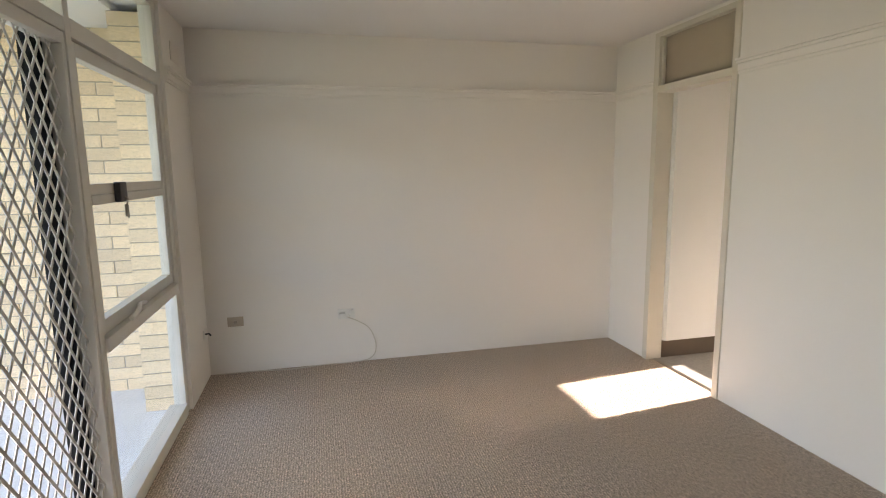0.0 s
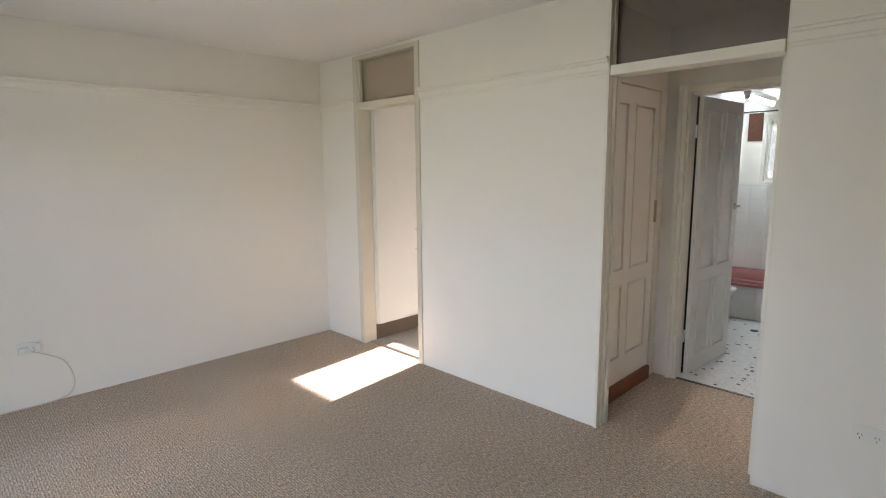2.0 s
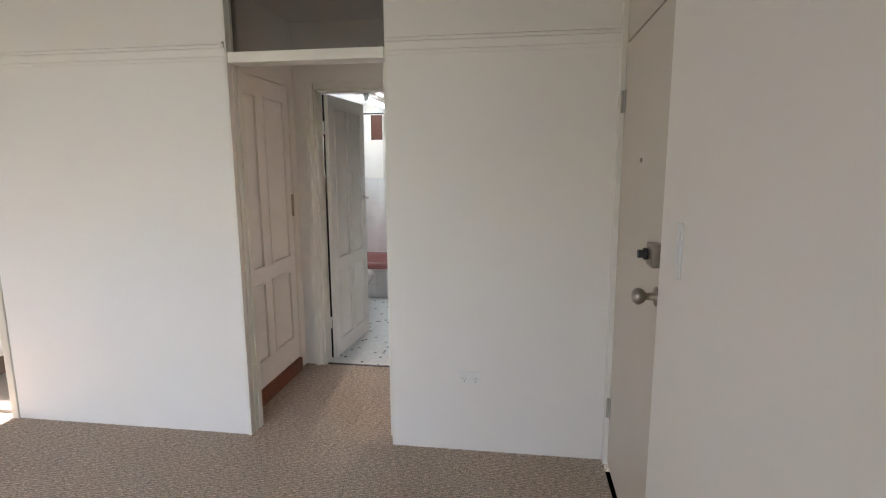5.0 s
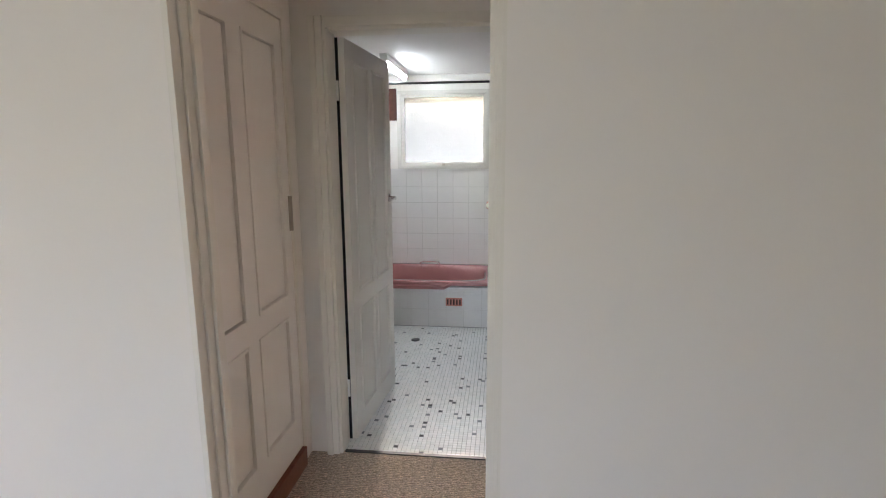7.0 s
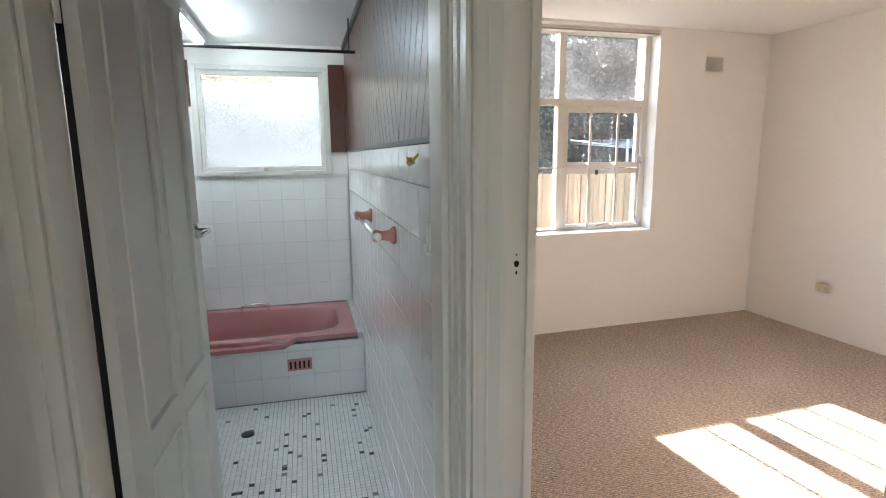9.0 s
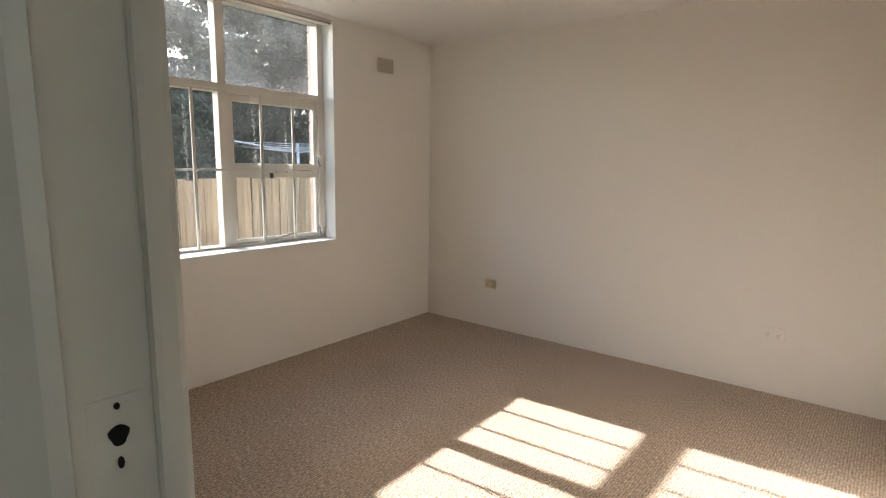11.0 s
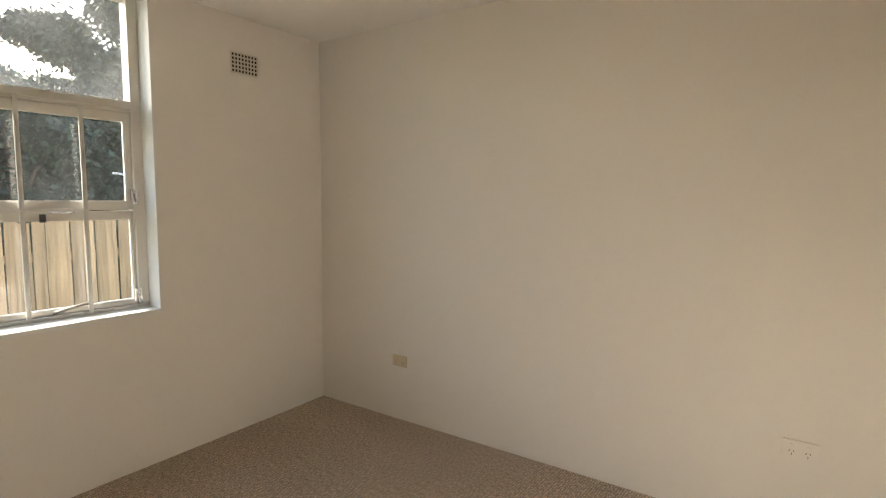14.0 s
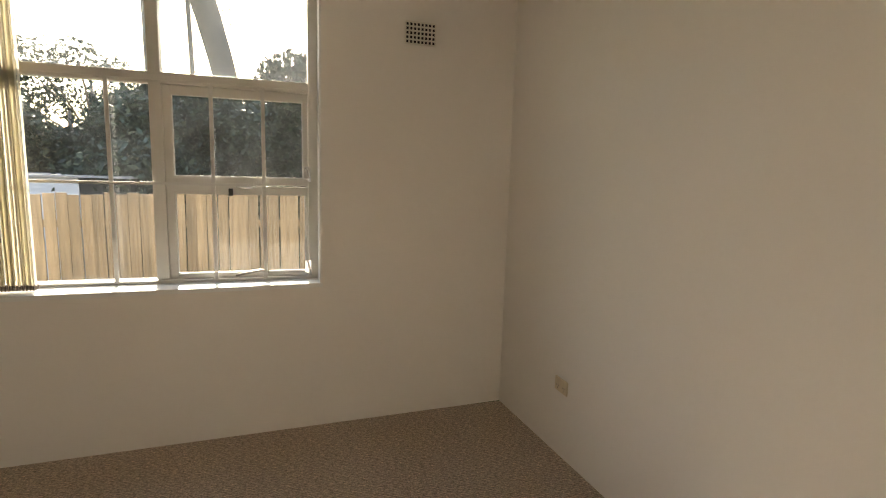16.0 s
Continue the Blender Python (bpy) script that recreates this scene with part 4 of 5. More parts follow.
def obscure_mat():
    """Patterned frosted glass that spreads daylight."""
    m = bpy.data.materials.new("pebbled_glass")
    m.use_nodes = True
    n = m.node_tree.nodes
    n.remove(n["Principled BSDF"])
    tc = n.new("ShaderNodeTexCoord")
    v = n.new("ShaderNodeTexVoronoi")
    v.inputs["Scale"].default_value = 48
    link(m, tc.outputs["Object"], v.inputs["Vector"])
    bp = n.new("ShaderNodeBump")
    bp.inputs["Strength"].default_value = 0.9
    bp.inputs["Distance"].default_value = 0.01
    link(m, v.outputs["Distance"], bp.inputs["Height"])
    tl = n.new("ShaderNodeBsdfTranslucent")
    tl.inputs[0].default_value = (0.165, 0.192, 0.202, 1)
    link(m, bp.outputs["Normal"], tl.inputs["Normal"])
    rf = n.new("ShaderNodeBsdfRefraction")
    rf.inputs[0].default_value = (0.36, 0.42, 0.44, 1)
    rf.inputs["Roughness"].default_value = 0.18
    rf.inputs["IOR"].default_value = 1.15
    link(m, bp.outputs["Normal"], rf.inputs["Normal"])
    mx = n.new("ShaderNodeMixShader")
    mx.inputs[0].default_value = 0.55
    link(m, rf.outputs[0], mx.inputs[1])
    link(m, tl.outputs[0], mx.inputs[2])
    # a share of the light passes straight through
    st = n.new("ShaderNodeBsdfTransparent")
    st.inputs[0].default_value = (1.0, 0.98, 0.95, 1)
    m2 = n.new("ShaderNodeMixShader")
    m2.inputs[0].default_value = 0.13
    link(m, mx.outputs[0], m2.inputs[1])
    link(m, st.outputs[0], m2.inputs[2])
    link(m, m2.outputs[0], n["Material Output"].inputs[0])
    return m


p_ = part("pane", boxes((XE + 0.024, XE + 0.029, BY0 + 0.06, BY1 - 0.06, BZ0 + 0.05, BZ1 - 0.065)), obscure_mat(), win2, "pebbled obscure glass")

rail = thing("curtain_rail", "thin black shower curtain rail on a ceiling bracket", "curtain rail", (3.1, -3.6, 2.06))
part("rod", tube(bmesh.new(), [(3.10, -3.672, 2.065), (3.10, -2.1, 2.065)], 0.009, 8), BLACK, rail)
part("bracket", tube(bmesh.new(), [(3.10, -3.64, 2.065), (3.10, -3.64, BC)], 0.004, 6), BLACK, rail)

lamp = thing("fluorescent_light", "fluorescent batten light glowing cool white on bathroom ceiling", "ceiling light", (3.2, -2.78, BC))
part("batten", boxes((2.78, 3.68, -2.80, -2.74, BC - 0.05, BC), bevel=0.004), WHITE, lamp)
part("tube", tube(bmesh.new(), [(2.82, -2.77, BC - 0.068), (3.64, -2.77, BC - 0.068)], 0.014, 12), glow_mat("tube_glow", (0.70, 0.92, 1.0), 6.5), lamp, "lit fluorescent tube")
for x in (2.80, 3.655):
    part("end_cap", boxes((x - 0.012, x + 0.012, -2.792, -2.748, BC - 0.085, BC - 0.05), bevel=0.003), WHITE, lamp)

tr = thing("towel_rail", "chrome towel bar on two pink ceramic brackets", "towel rail", (2.15, -3.67, 1.2))
for x in (1.82, 2.52):
    bm = bmesh.new()
    lathe(bm, [(0.033, 0), (0.033, 0.008), (0.021, 0.02), (0.016, 0.045), (0.020, 0.06), (0.024, 0.072), (0.018, 0.082)], (x, -3.668, 1.195), (0, 1, 0), 8)
    part("bracket", bm, PINKC, tr)
part("bar", tube(bmesh.new(), [(1.80, -3.600, 1.195), (2.54, -3.600, 1.195)], 0.010, 10), CHROME, tr)
for x in (1.795, 2.545):
    part("end_cap", lathe(bmesh.new(), [(0.014, -0.008), (0.016, 0), (0.014, 0.008)], (x, -3.600, 1.195), (1, 0, 0), 12), CHROME, tr)
hook = thing("robe_hook", "small brass robe hook on the bathroom tiles", "hook", (1.39, -3.67, 1.46))
BRASS = mat("worn_brass", (0.62, 0.42, 0.12), 0.3, 1.0, vary=0.15, scale=20)
part("stem", tube(bmesh.new(), smooth_path([(1.39, -3.669, 1.485), (1.39, -3.655, 1.47), (1.39, -3.645, 1.455), (1.39, -3.635, 1.465)]), 0.004, 8), BRASS, hook)
part("arms", tube(bmesh.new(), smooth_path([(1.365, -3.64, 1.475), (1.375, -3.652, 1.462), (1.405, -3.652, 1.462), (1.415, -3.64, 1.475)]), 0.004, 8), BRASS, hook)
sw = thing("light_switch", "white bathroom light switch plate on the tiles", "light switch", (1.235, -3.67, 1.25))
part("plate", boxes((1.215, 1.256, -3.668, -3.656, 1.225, 1.31), bevel=0.003), PLATE_WHITE, sw)
part("rocker", boxes((1.23, 1.242, -3.656, -3.650, 1.235, 1.255), bevel=0.001), PLATE_WHITE, sw)

wc = thing("toilet", "white ceramic toilet with closed lid beside the bath", "toilet", (2.62, -2.5, 0))
CERAM = mat("white_ceramic", (0.80, 0.80, 0.78), 0.12, vary=0.02, coat=0.4)


def oval(bm, rows, cx, cy, n=24):
    rings = []
    for rx, ry, dy, z in rows:
        rings.append([bm.verts.new((cx + rx * math.cos(2 * math.pi * k / n), cy + dy + ry * math.sin(2 * math.pi * k / n), z)) for k in range(n)])
    for a, b in zip(rings, rings[1:]):
        for k in range(n):
            f = bm.faces.new((a[k], a[(k + 1) % n], b[(k + 1) % n], b[k]))
            f.smooth = True
    bm.faces.new(rings[0][::-1])
    bm.faces.new(rings[-1])
    return bm


part("bowl", oval(bmesh.new(), [(0.11, 0.18, 0.06, -0.004), (0.10, 0.16, 0.06, 0.08), (0.12, 0.18, 0.04, 0.2), (0.17, 0.22, 0.0, 0.33), (0.18, 0.235, 0.0, 0.38)], 2.62, -2.60), CERAM, wc)
part("lid", oval(bmesh.new(), [(0.185, 0.24, 0.0, 0.382), (0.188, 0.243, 0.0, 0.40), (0.16, 0.21, 0.0, 0.412)], 2.62, -2.60), WHITE, wc)
part("cistern", boxes((2.42, 2.82, -2.28, -2.11, 0.42, 0.78), bevel=0.02), CERAM, wc)
part("pan_neck", boxes((2.53, 2.71, -2.40, -2.11, 0.10, 0.40), bevel=0.02), CERAM, wc)
drain = thing("floor_waste", "round dark floor waste grate in the mosaic tiles", "drain", (2.75, -2.99, 0))
part("grate", lathe(bmesh.new(), [(0.035, 0), (0.035, 0.006), (0.02, 0.007)], (2.75, -2.99, -0.002), (0, 0, 1), 16), BLACK, drain)

# ---------- bedroom window ----------
win4 = thing("window_4", "cream-painted timber bedroom window with security bars", "window", (4.0, -5.45, WZ0), kind="structure")
FX0, FX1 = 3.982, 4.06
ML0, ML1 = -5.456, -5.397       # central mullion
TZ0, TZ1 = 1.878, 1.934         # transom
FR = -6.182                     # edge of the side frame
for nme, r in (("frame", (FX0, FX1, WY0, FR, WZ0 + 0.012, 2.475)), ("frame", (FX0, FX1, -4.70, WY1, WZ0 + 0.012, 2.475)), ("frame", (FX0, FX1, FR, -4.70, 2.445, 2.475)),
               ("mullion", (FX0 + 0.004, FX1, ML0, ML1, 0.862, 2.445)), ("transom", (FX0, FX1, FR, ML0, TZ0, TZ1)), ("transom", (FX0, FX1, ML1, -4.70, TZ0, TZ1)),
               ("transom_drip", (FX0 - 0.014, FX0, FR, -4.70, TZ0 + 0.014, TZ1 - 0.012)), ("window_sill", (FX0 - 0.04, FX1, WY0 + 0.012, WY1 - 0.012, WZ0 + 0.0005, WZ0 + 0.012)),
               ("bottom_rail", (FX0 - 0.012, FX1, FR, -4.70, WZ0 + 0.012, 0.860))):
    part(nme, boxes(r, bevel=0.004), GF, win4)
SX0, SX1, SB, SA = 4.0, 4.04, FR + 0.002, ML0 - 0.003
for nme, z0, z1, b_, t_ in (("upper_sash", 1.370, 1.876, 0.042, 0.048), ("lower_sash", 0.862, 1.365, 0.024, 0.047)):
    y0, y1 = -6.155 if nme == "upper_sash" else -6.168, -5.497
    s = part(nme, boxes((SX0, SX1, SB, y0, z0, z1), (SX0, SX1, y1, SA, z0, z1), (SX0, SX1, y0, y1, z0, z0 + b_), (SX0, SX1, y0, y1, z1 - t_, z1), bevel=0.003), GF, win4)
    part("putty", boxes((SX0 + 0.006, SX0 + 0.017, y0, y0 + 0.006, z0 + b_, z1 - t_), (SX0 + 0.006, SX0 + 0.017, y1 - 0.006, y1, z0 + b_, z1 - t_), (SX0 + 0.006, SX0 + 0.017, y0 + 0.006, y1 - 0.006, z0 + b_, z0 + b_ + 0.006)), WHITE, s, "chipped white glazing putty")
    p_ = part("pane", boxes((4.018, 4.022, y0, y1, z0 + b_, z1 - t_)), GLASS, s)
    p_.visible_shadow = False
for y0, y1, z0, z1 in ((FR, ML0, TZ1, 2.445), (ML1, -4.70, TZ1, 2.445), (ML1, -4.70, 0.860, TZ0)):
    p_ = part("pane", boxes((4.026, 4.030, y0, y1, z0, z1)), HAZY if z0 > 1.9 else GLASS, win4)
    p_.visible_shadow = False
BAR = mat("painted_bar", (0.66, 0.64, 0.60), 0.45, vary=0.08, scale=12)
for y in (-5.214, -5.690, -5.946):
    part("security_bar", boxes((3.964, 3.976, y - 0.010, y + 0.010, 0.86, 1.884), bevel=0.003), BAR, win4)
part("security_bar", boxes((3.954, 3.964, -5.957, -4.70, 1.366, 1.380), bevel=0.003), BAR, win4)
part("sash_lock", boxes((3.985, 4.0, -5.785, -5.762, 1.312, 1.352), bevel=0.003), BLACK, win4, "small black sash lock")
part("catch", tube(bmesh.new(), [(3.995, -5.80, 1.362), (3.978, -5.86, 1.357), (3.985, -5.90, 1.362)], 0.006, 8), CHROME, win4)
part("stay", tube(bmesh.new(), smooth_path([(3.995, -5.79, 0.872), (3.965, -5.86, 0.892), (3.972, -5.93, 0.902), (3.995, -5.96, 0.888)]), 0.007, 8), STEEL, win4)
for z in (1.445, 0.915):
    part("side_catch", tube(bmesh.new(), smooth_path([(3.985, -6.165, z + 0.03), (3.968, -6.178, z + 0.02), (3.963, -6.185, z - 0.02), (3.978, -6.192, z - 0.045), (3.985, -6.175, z - 0.03)]), 0.006, 8), CHROME, win4)
    part("catch_plate", boxes((3.976, 3.984, -6.195, -6.160, z - 0.035, z + 0.035), bevel=0.002), CHROME, win4)
for y0, y1 in ((WY0 - 0.001, WY0 + 0.010), (WY1 - 0.010, WY1 + 0.001)):
    part("reveal_lining", boxes((east_x((y0 + y1) / 2) - 0.004, FX0, y0, y1, WZ0 + 0.0005, WZ1), bevel=0.002), WHITE, win4)
part("reveal_lining", prism([(east_x(WY0) - 0.006, WY0 - 0.004), (FX0 - 0.04, WY0 - 0.004), (FX0 - 0.04, WY1 + 0.004), (east_x(WY1) - 0.006, WY1 + 0.004)], WZ0 - 0.014, WZ0 + 0.010), WHITE, win4)
# outer brick reveal
reveal = setting("wall_bedroom_reveal", boxes((4.07, 4.196, -6.40, -6.256, -0.2, 2.6)), MORTAR, "pale brick window reveal outside", "brick wall")

BLIND = mat("cream_blind_fabric", (0.60, 0.54, 0.41), 0.8, vary=0.08, scale=8, grain=0.08, grain_scale=150)
bn_ = BLIND.node_tree.nodes
bt_ = bn_.new("ShaderNodeBsdfTranslucent")
bt_.inputs[0].default_value = (0.88, 0.83, 0.68, 1)
bx_ = bn_.new("ShaderNodeMixShader")
bx_.inputs[0].default_value = 0.75
link(BLIND, bn_["Principled BSDF"].outputs[0], bx_.inputs[1])
link(BLIND, bt_.outputs[0], bx_.inputs[2])
link(BLIND, bx_.outputs[0], bn_["Material Output"].inputs[0])
blind = thing("vertical_blind", "cream fabric vertical blind drawn open to one side", "blind", (3.86, -4.82, WZ0))
part("track", boxes((3.885, 3.935, -6.238, -4.63, 2.440, 2.474), bevel=0.003), GF, blind)
part("track_slot", boxes((3.878, 3.885, -6.236, -4.63, 2.442, 2.452)), STEEL, blind)
for k in range(13):
    y = -4.715 - 0.0142 * k
    a = radians(40 + 9 * math.sin(k * 2.3))
    bm = bmesh.new()
    w = 0.043
    pts = []
    for j in range(7):
        u = (j / 6 - 0.5) * 2
        bx, by = u * w * math.sin(a), u * w * math.cos(a) * 0.55 + 0.004 * (1 - u * u)
        pts.append((3.898 + bx, y + by))
    pv = None
    for x, yy in pts:
        cv = [bm.verts.new((x, yy, 0.872 + 0.004 * math.sin(k * 5))), bm.verts.new((x, yy, 2.44))]
        if pv:
            f = bm.faces.new((pv[0], cv[0], cv[1], pv[1]))
            f.smooth = True
        pv = cv
    bmesh.ops.solidify(bm, geom=bm.faces[:], thickness=0.0008)
    vane = part("vane", bm, BLIND, blind)
    part("weight", boxes((3.87, 3.926, y - 0.002, y + 0.0035, 0.849, 0.873)), KICK, vane)

# ---------- outside, east ----------
GRASS = mat("lawn", (0.09, 0.11, 0.04), 0.95, vary=0.3, scale=2, grain=0.3, grain_scale=40)
setting("ground", boxes((4.16, 900, -900, 900, -0.4, -0.2), (-900, -5.62, -900, 900, -4.0, -3.8)), GRASS, "lawn and yard outside", "ground")
PINE = mat("pale_pine_paling", (0.33, 0.235, 0.145), 0.8, vary=0.22, scale=4, grain=0.18, grain_scale=45)
pn_ = PINE.node_tree.nodes
ptc_ = pn_.new("ShaderNodeTexCoord")
poi_ = pn_.new("ShaderNodeObjectInfo")
pmp_ = pn_.new("ShaderNodeMapping")
pmp_.inputs["Scale"].default_value = (40, 40, 1.6)
link(PINE, ptc_.outputs["Object"], pmp_.inputs["Vector"])
pno_ = pn_.new("ShaderNodeTexNoise")
pno_.noise_dimensions = "4D"
pno_.inputs["Scale"].default_value = 1.0
pno_.inputs["Detail"].default_value = 4
pwm_ = pn_.new("ShaderNodeMath")
pwm_.operation = "MULTIPLY"
pwm_.inputs[1].default_value = 30
link(PINE, poi_.outputs["Random"], pwm_.inputs[0])
link(PINE, pwm_.outputs[0], pno_.inputs["W"])
link(PINE, pmp_.outputs[0], pno_.inputs["Vector"])
pmr_ = pn_.new("ShaderNodeMapRange")
pmr_.inputs[1].default_value, pmr_.inputs[2].default_value = 0.33, 0.62
pmr_.inputs[3].default_value, pmr_.inputs[4].default_value = 0.66, 1.12
link(PINE, pno_.outputs["Fac"], pmr_.inputs[0])
prr_ = pn_.new("ShaderNodeMapRange")
prr_.inputs[3].default_value, prr_.inputs[4].default_value = 0.90, 1.10
link(PINE, poi_.outputs["Random"], prr_.inputs[0])
pml_ = pn_.new("ShaderNodeMath")
pml_.operation = "MULTIPLY"
link(PINE, pmr_.outputs[0], pml_.inputs[0])
link(PINE, prr_.outputs[0], pml_.inputs[1])
pmx_ = pn_.new("ShaderNodeMix")
pmx_.data_type, pmx_.blend_type = "RGBA", "MULTIPLY"
pmx_.inputs[0].default_value = 1
link(PINE, pn_["Principled BSDF"].inputs["Base Color"].links[0].from_socket, pmx_.inputs[6])
link(PINE, pml_.outputs[0], pmx_.inputs[7])
link(PINE, pmx_.outputs[2], pn_["Principled BSDF"].inputs["Base Color"])
nd = PINE.node_tree.nodes
oi = nd.new("ShaderNodeObjectInfo")
mr_ = nd.new("ShaderNodeMapRange")
mr_.inputs[3].default_value, mr_.inputs[4].default_value = 0.82, 1.12
link(PINE, oi.outputs["Random"], mr_.inputs[0])
mu_ = nd.new("ShaderNodeMix")
mu_.data_type, mu_.blend_type = "RGBA", "MULTIPLY"
mu_.inputs[0].default_value = 1
b_ = nd["Principled BSDF"]
link(PINE, b_.inputs["Base Color"].links[0].from_socket, mu_.inputs[6])
link(PINE, mr_.outputs[0], mu_.inputs[7])
link(PINE, mu_.outputs[2], b_.inputs["Base Color"])
FXX = 6.7
fence = thing("fence", "pale new pine paling fence across the yard", "fence", (FXX, -6, -0.2))
pal = mesh_of("paling", boxes((0, 0.014, -0.0475, 0.0475, 0, 1.36), bevel=0.004), PINE)
rnd = random.Random(4)
for k in range(92):
    y = -1.6 - 0.1 * k
    ob = new("paling", pal)
    ob.parent = fence
    ob.matrix_parent_inverse = Matrix.Translation((-FXX, 6, 0.2))
    ob.location = (FXX + rnd.uniform(0, 0.006), y + rnd.uniform(-0.003, 0.003), -0.185 - 0.02 * (y + 4.5) + rnd.uniform(-0.012, 0.012))
    ob.rotation_euler = (rnd.uniform(-0.006, 0.006), 0, 0)
for z in (0.1, 0.85):
    part("rail", boxes((FXX + 0.02, FXX + 0.07, -10.9, -1.5, z, z + 0.07)), PINE, fence)


def leaf_mat(name, colour):
    m = mat(name, colour, 0.55, vary=0.3, scale=1.5)
    n = m.node_tree.nodes
    g = n.new("ShaderNodeNewGeometry")
    r = n.new("ShaderNodeMapRange")
    r.inputs[3].default_value, r.inputs[4].default_value = 0.45, 1.6
    link(m, g.outputs["Random Per Island"], r.inputs[0])
    u = n.new("ShaderNodeMix")
    u.data_type, u.blend_type = "RGBA", "MULTIPLY"
    u.inputs[0].default_value = 1
    b = n["Principled BSDF"]
    link(m, b.inputs["Base Color"].links[0].from_socket, u.inputs[6])
    link(m, r.outputs[0], u.inputs[7])
    link(m, u.outputs[2], b.inputs["Base Color"])
    return m


LEAF = leaf_mat("dark_leaves", (0.030, 0.045, 0.028))
LEAF2 = leaf_mat("grey_green_leaves", (0.042, 0.055, 0.036))
BARK = mat("grey_bark", (0.20, 0.16, 0.13), 0.9, vary=0.3, scale=6, grain=0.2)


def crown_mesh(name, blobs, leaves, size, material, seed):
    """Thousands of small bent leaves scattered through overlapping clumps."""
    r = np.random.default_rng(seed)
    bl = np.array(blobs)
    vol = bl[:, 3] * bl[:, 4]
    pick = r.choice(len(bl), leaves, p=vol / vol.sum())

    def units():
        d = r.normal(size=(leaves, 3))
        return d / np.linalg.norm(d, axis=1, keepdims=True)
    d, a = units(), units()
    q = r.uniform(0.3, 1.08, (leaves, 1)) ** 0.6 * np.where(r.uniform(size=(leaves, 1)) < 0.14, r.uniform(1.0, 1.35, (leaves, 1)), 1.0)
    p = bl[pick, :3] + d * q * np.stack((bl[pick, 3], bl[pick, 3], bl[pick, 4]), 1)
    b = np.cross(a, units())
    b /= np.linalg.norm(b, axis=1, keepdims=True)
    s = size * r.uniform(0.5, 1.4, (leaves, 1))
    vs = np.stack((p - a * s, p + b * s * 0.45, p + a * s, p - b * s * 0.45), 1).reshape(-1, 3).tolist()
    fs = np.arange(leaves * 4).reshape(-1, 4).tolist()
    me = bpy.data.meshes.new(name)
    me.from_pydata(vs, [], fs)
    me.materials.append(material)
    return me


def bush_tree(x, y, h, spread, seed, material, label, leaves=9000, base=-0.2, low=0.15, size=0.056):
    """Tapered trunk with limbs, and an uneven crown of small leaves."""
    r = random.Random(seed)
    ob = thing("tree", label, "tree", (x, y, base), "garden trees")
    bm = bmesh.new()
    lathe(bm, [(0.16, 0), (0.12, h * 0.25), (0.07, h * 0.6), (0.02, h * 0.85)], (x, y, base), (0, 0, 1), 8)
    blobs = []
    for k in range(22):
        a = r.uniform(0, 6.28)
        d = spread * r.uniform(0.1, 0.85)
        z = h * r.uniform(low, 0.88)
        px, py = x + d * math.cos(a), y + d * math.sin(a)
        rad = spread * r.uniform(0.28, 0.5) * (1.1 - 0.5 * z / h)
        blobs.append((px, py, base + z, rad, rad * r.uniform(0.6, 0.95)))
        tube(bm, [(x, y, base + z * 0.55), ((x + px) / 2, (y + py) / 2, base + z * 0.85), (px, py, base + z)], 0.025, 5)
    part("trunk", bm, BARK, ob)
    cr = new("crown", crown_mesh("crown", blobs, leaves, size, material, seed))
    cr.parent = ob
    cr.matrix_parent_inverse = Matrix.Translation((-x, -y, -base))
    return ob


for i, (x, y, h, sp_, mt, lb) in enumerate((
        (10.6, -1.2, 3.0, 2.3, LEAF2, "dense dark green shrub behind the fence"),
        (11.0, -4.4, 3.15, 2.0, LEAF, "dense dark green shrub behind the fence"),
        (10.2, -7.2, 3.6, 2.0, LEAF, "dense dark green shrub behind the fence"),
        (10.8, -9.2, 5.0, 2.0, LEAF2, "open-branched dark leafy tree behind the fence"),
        (10.6, -11.6, 6.2, 2.9, LEAF, "tall dark leafy tree behind the fence"),
        (9.6, -15.2, 6.4, 3.0, LEAF, "tall dark leafy tree behind the fence"),
        (15.5, -2.0, 4.4, 2.2, LEAF2, "grey-green tree further back"),
        (17.0, -9.0, 4.6, 2.4, LEAF2, "grey-green tree further back"),
        (11.4, -5.9, 3.5, 2.0, LEAF, "dense dark green shrub behind the fence"),
        (11.0, -2.9, 2.9, 2.1, LEAF2, "dense dark green shrub behind the fence"))):
    bush_tree(x, y, h, sp_, 11 + i, mt, lb, leaves=(130000, 115000, 75000, 110000, 280000, 120000, 24000, 24000, 66000, 105000)[i], low=0.05)

hoist = thing("clothes_hoist", "white rotary clothes hoist with wire lines behind fence", "clothes line", (8.4, -9.0, -0.2))
PALEM = mat("galvanised_pipe", (0.62, 0.63, 0.64), 0.4, 0.3, vary=0.06)
part("post", tube(bmesh.new(), [(8.4, -9.0, -0.2), (8.4, -9.0, 1.75)], 0.025, 8), PALEM, hoist)
for k in range(4):
    a = radians(20 + 90 * k)
    ex, ey = 8.4 + 1.5 * math.cos(a), -9.0 + 1.5 * math.sin(a)
    part("arm", tube(bmesh.new(), [(8.4, -9.0, 1.60), (ex, ey, 1.72)], 0.014, 6), PALEM, hoist)
for r_ in (0.5, 0.8, 1.1, 1.4):
    pts = [(8.4 + r_ * math.cos(radians(20 + 90 * k)), -9.0 + r_ * math.sin(radians(20 + 90 * k)), 1.60 + 0.12 * r_ / 1.5) for k in range(5)]
    part("line", tube(bmesh.new(), pts, 0.004, 5), PALEM, hoist)


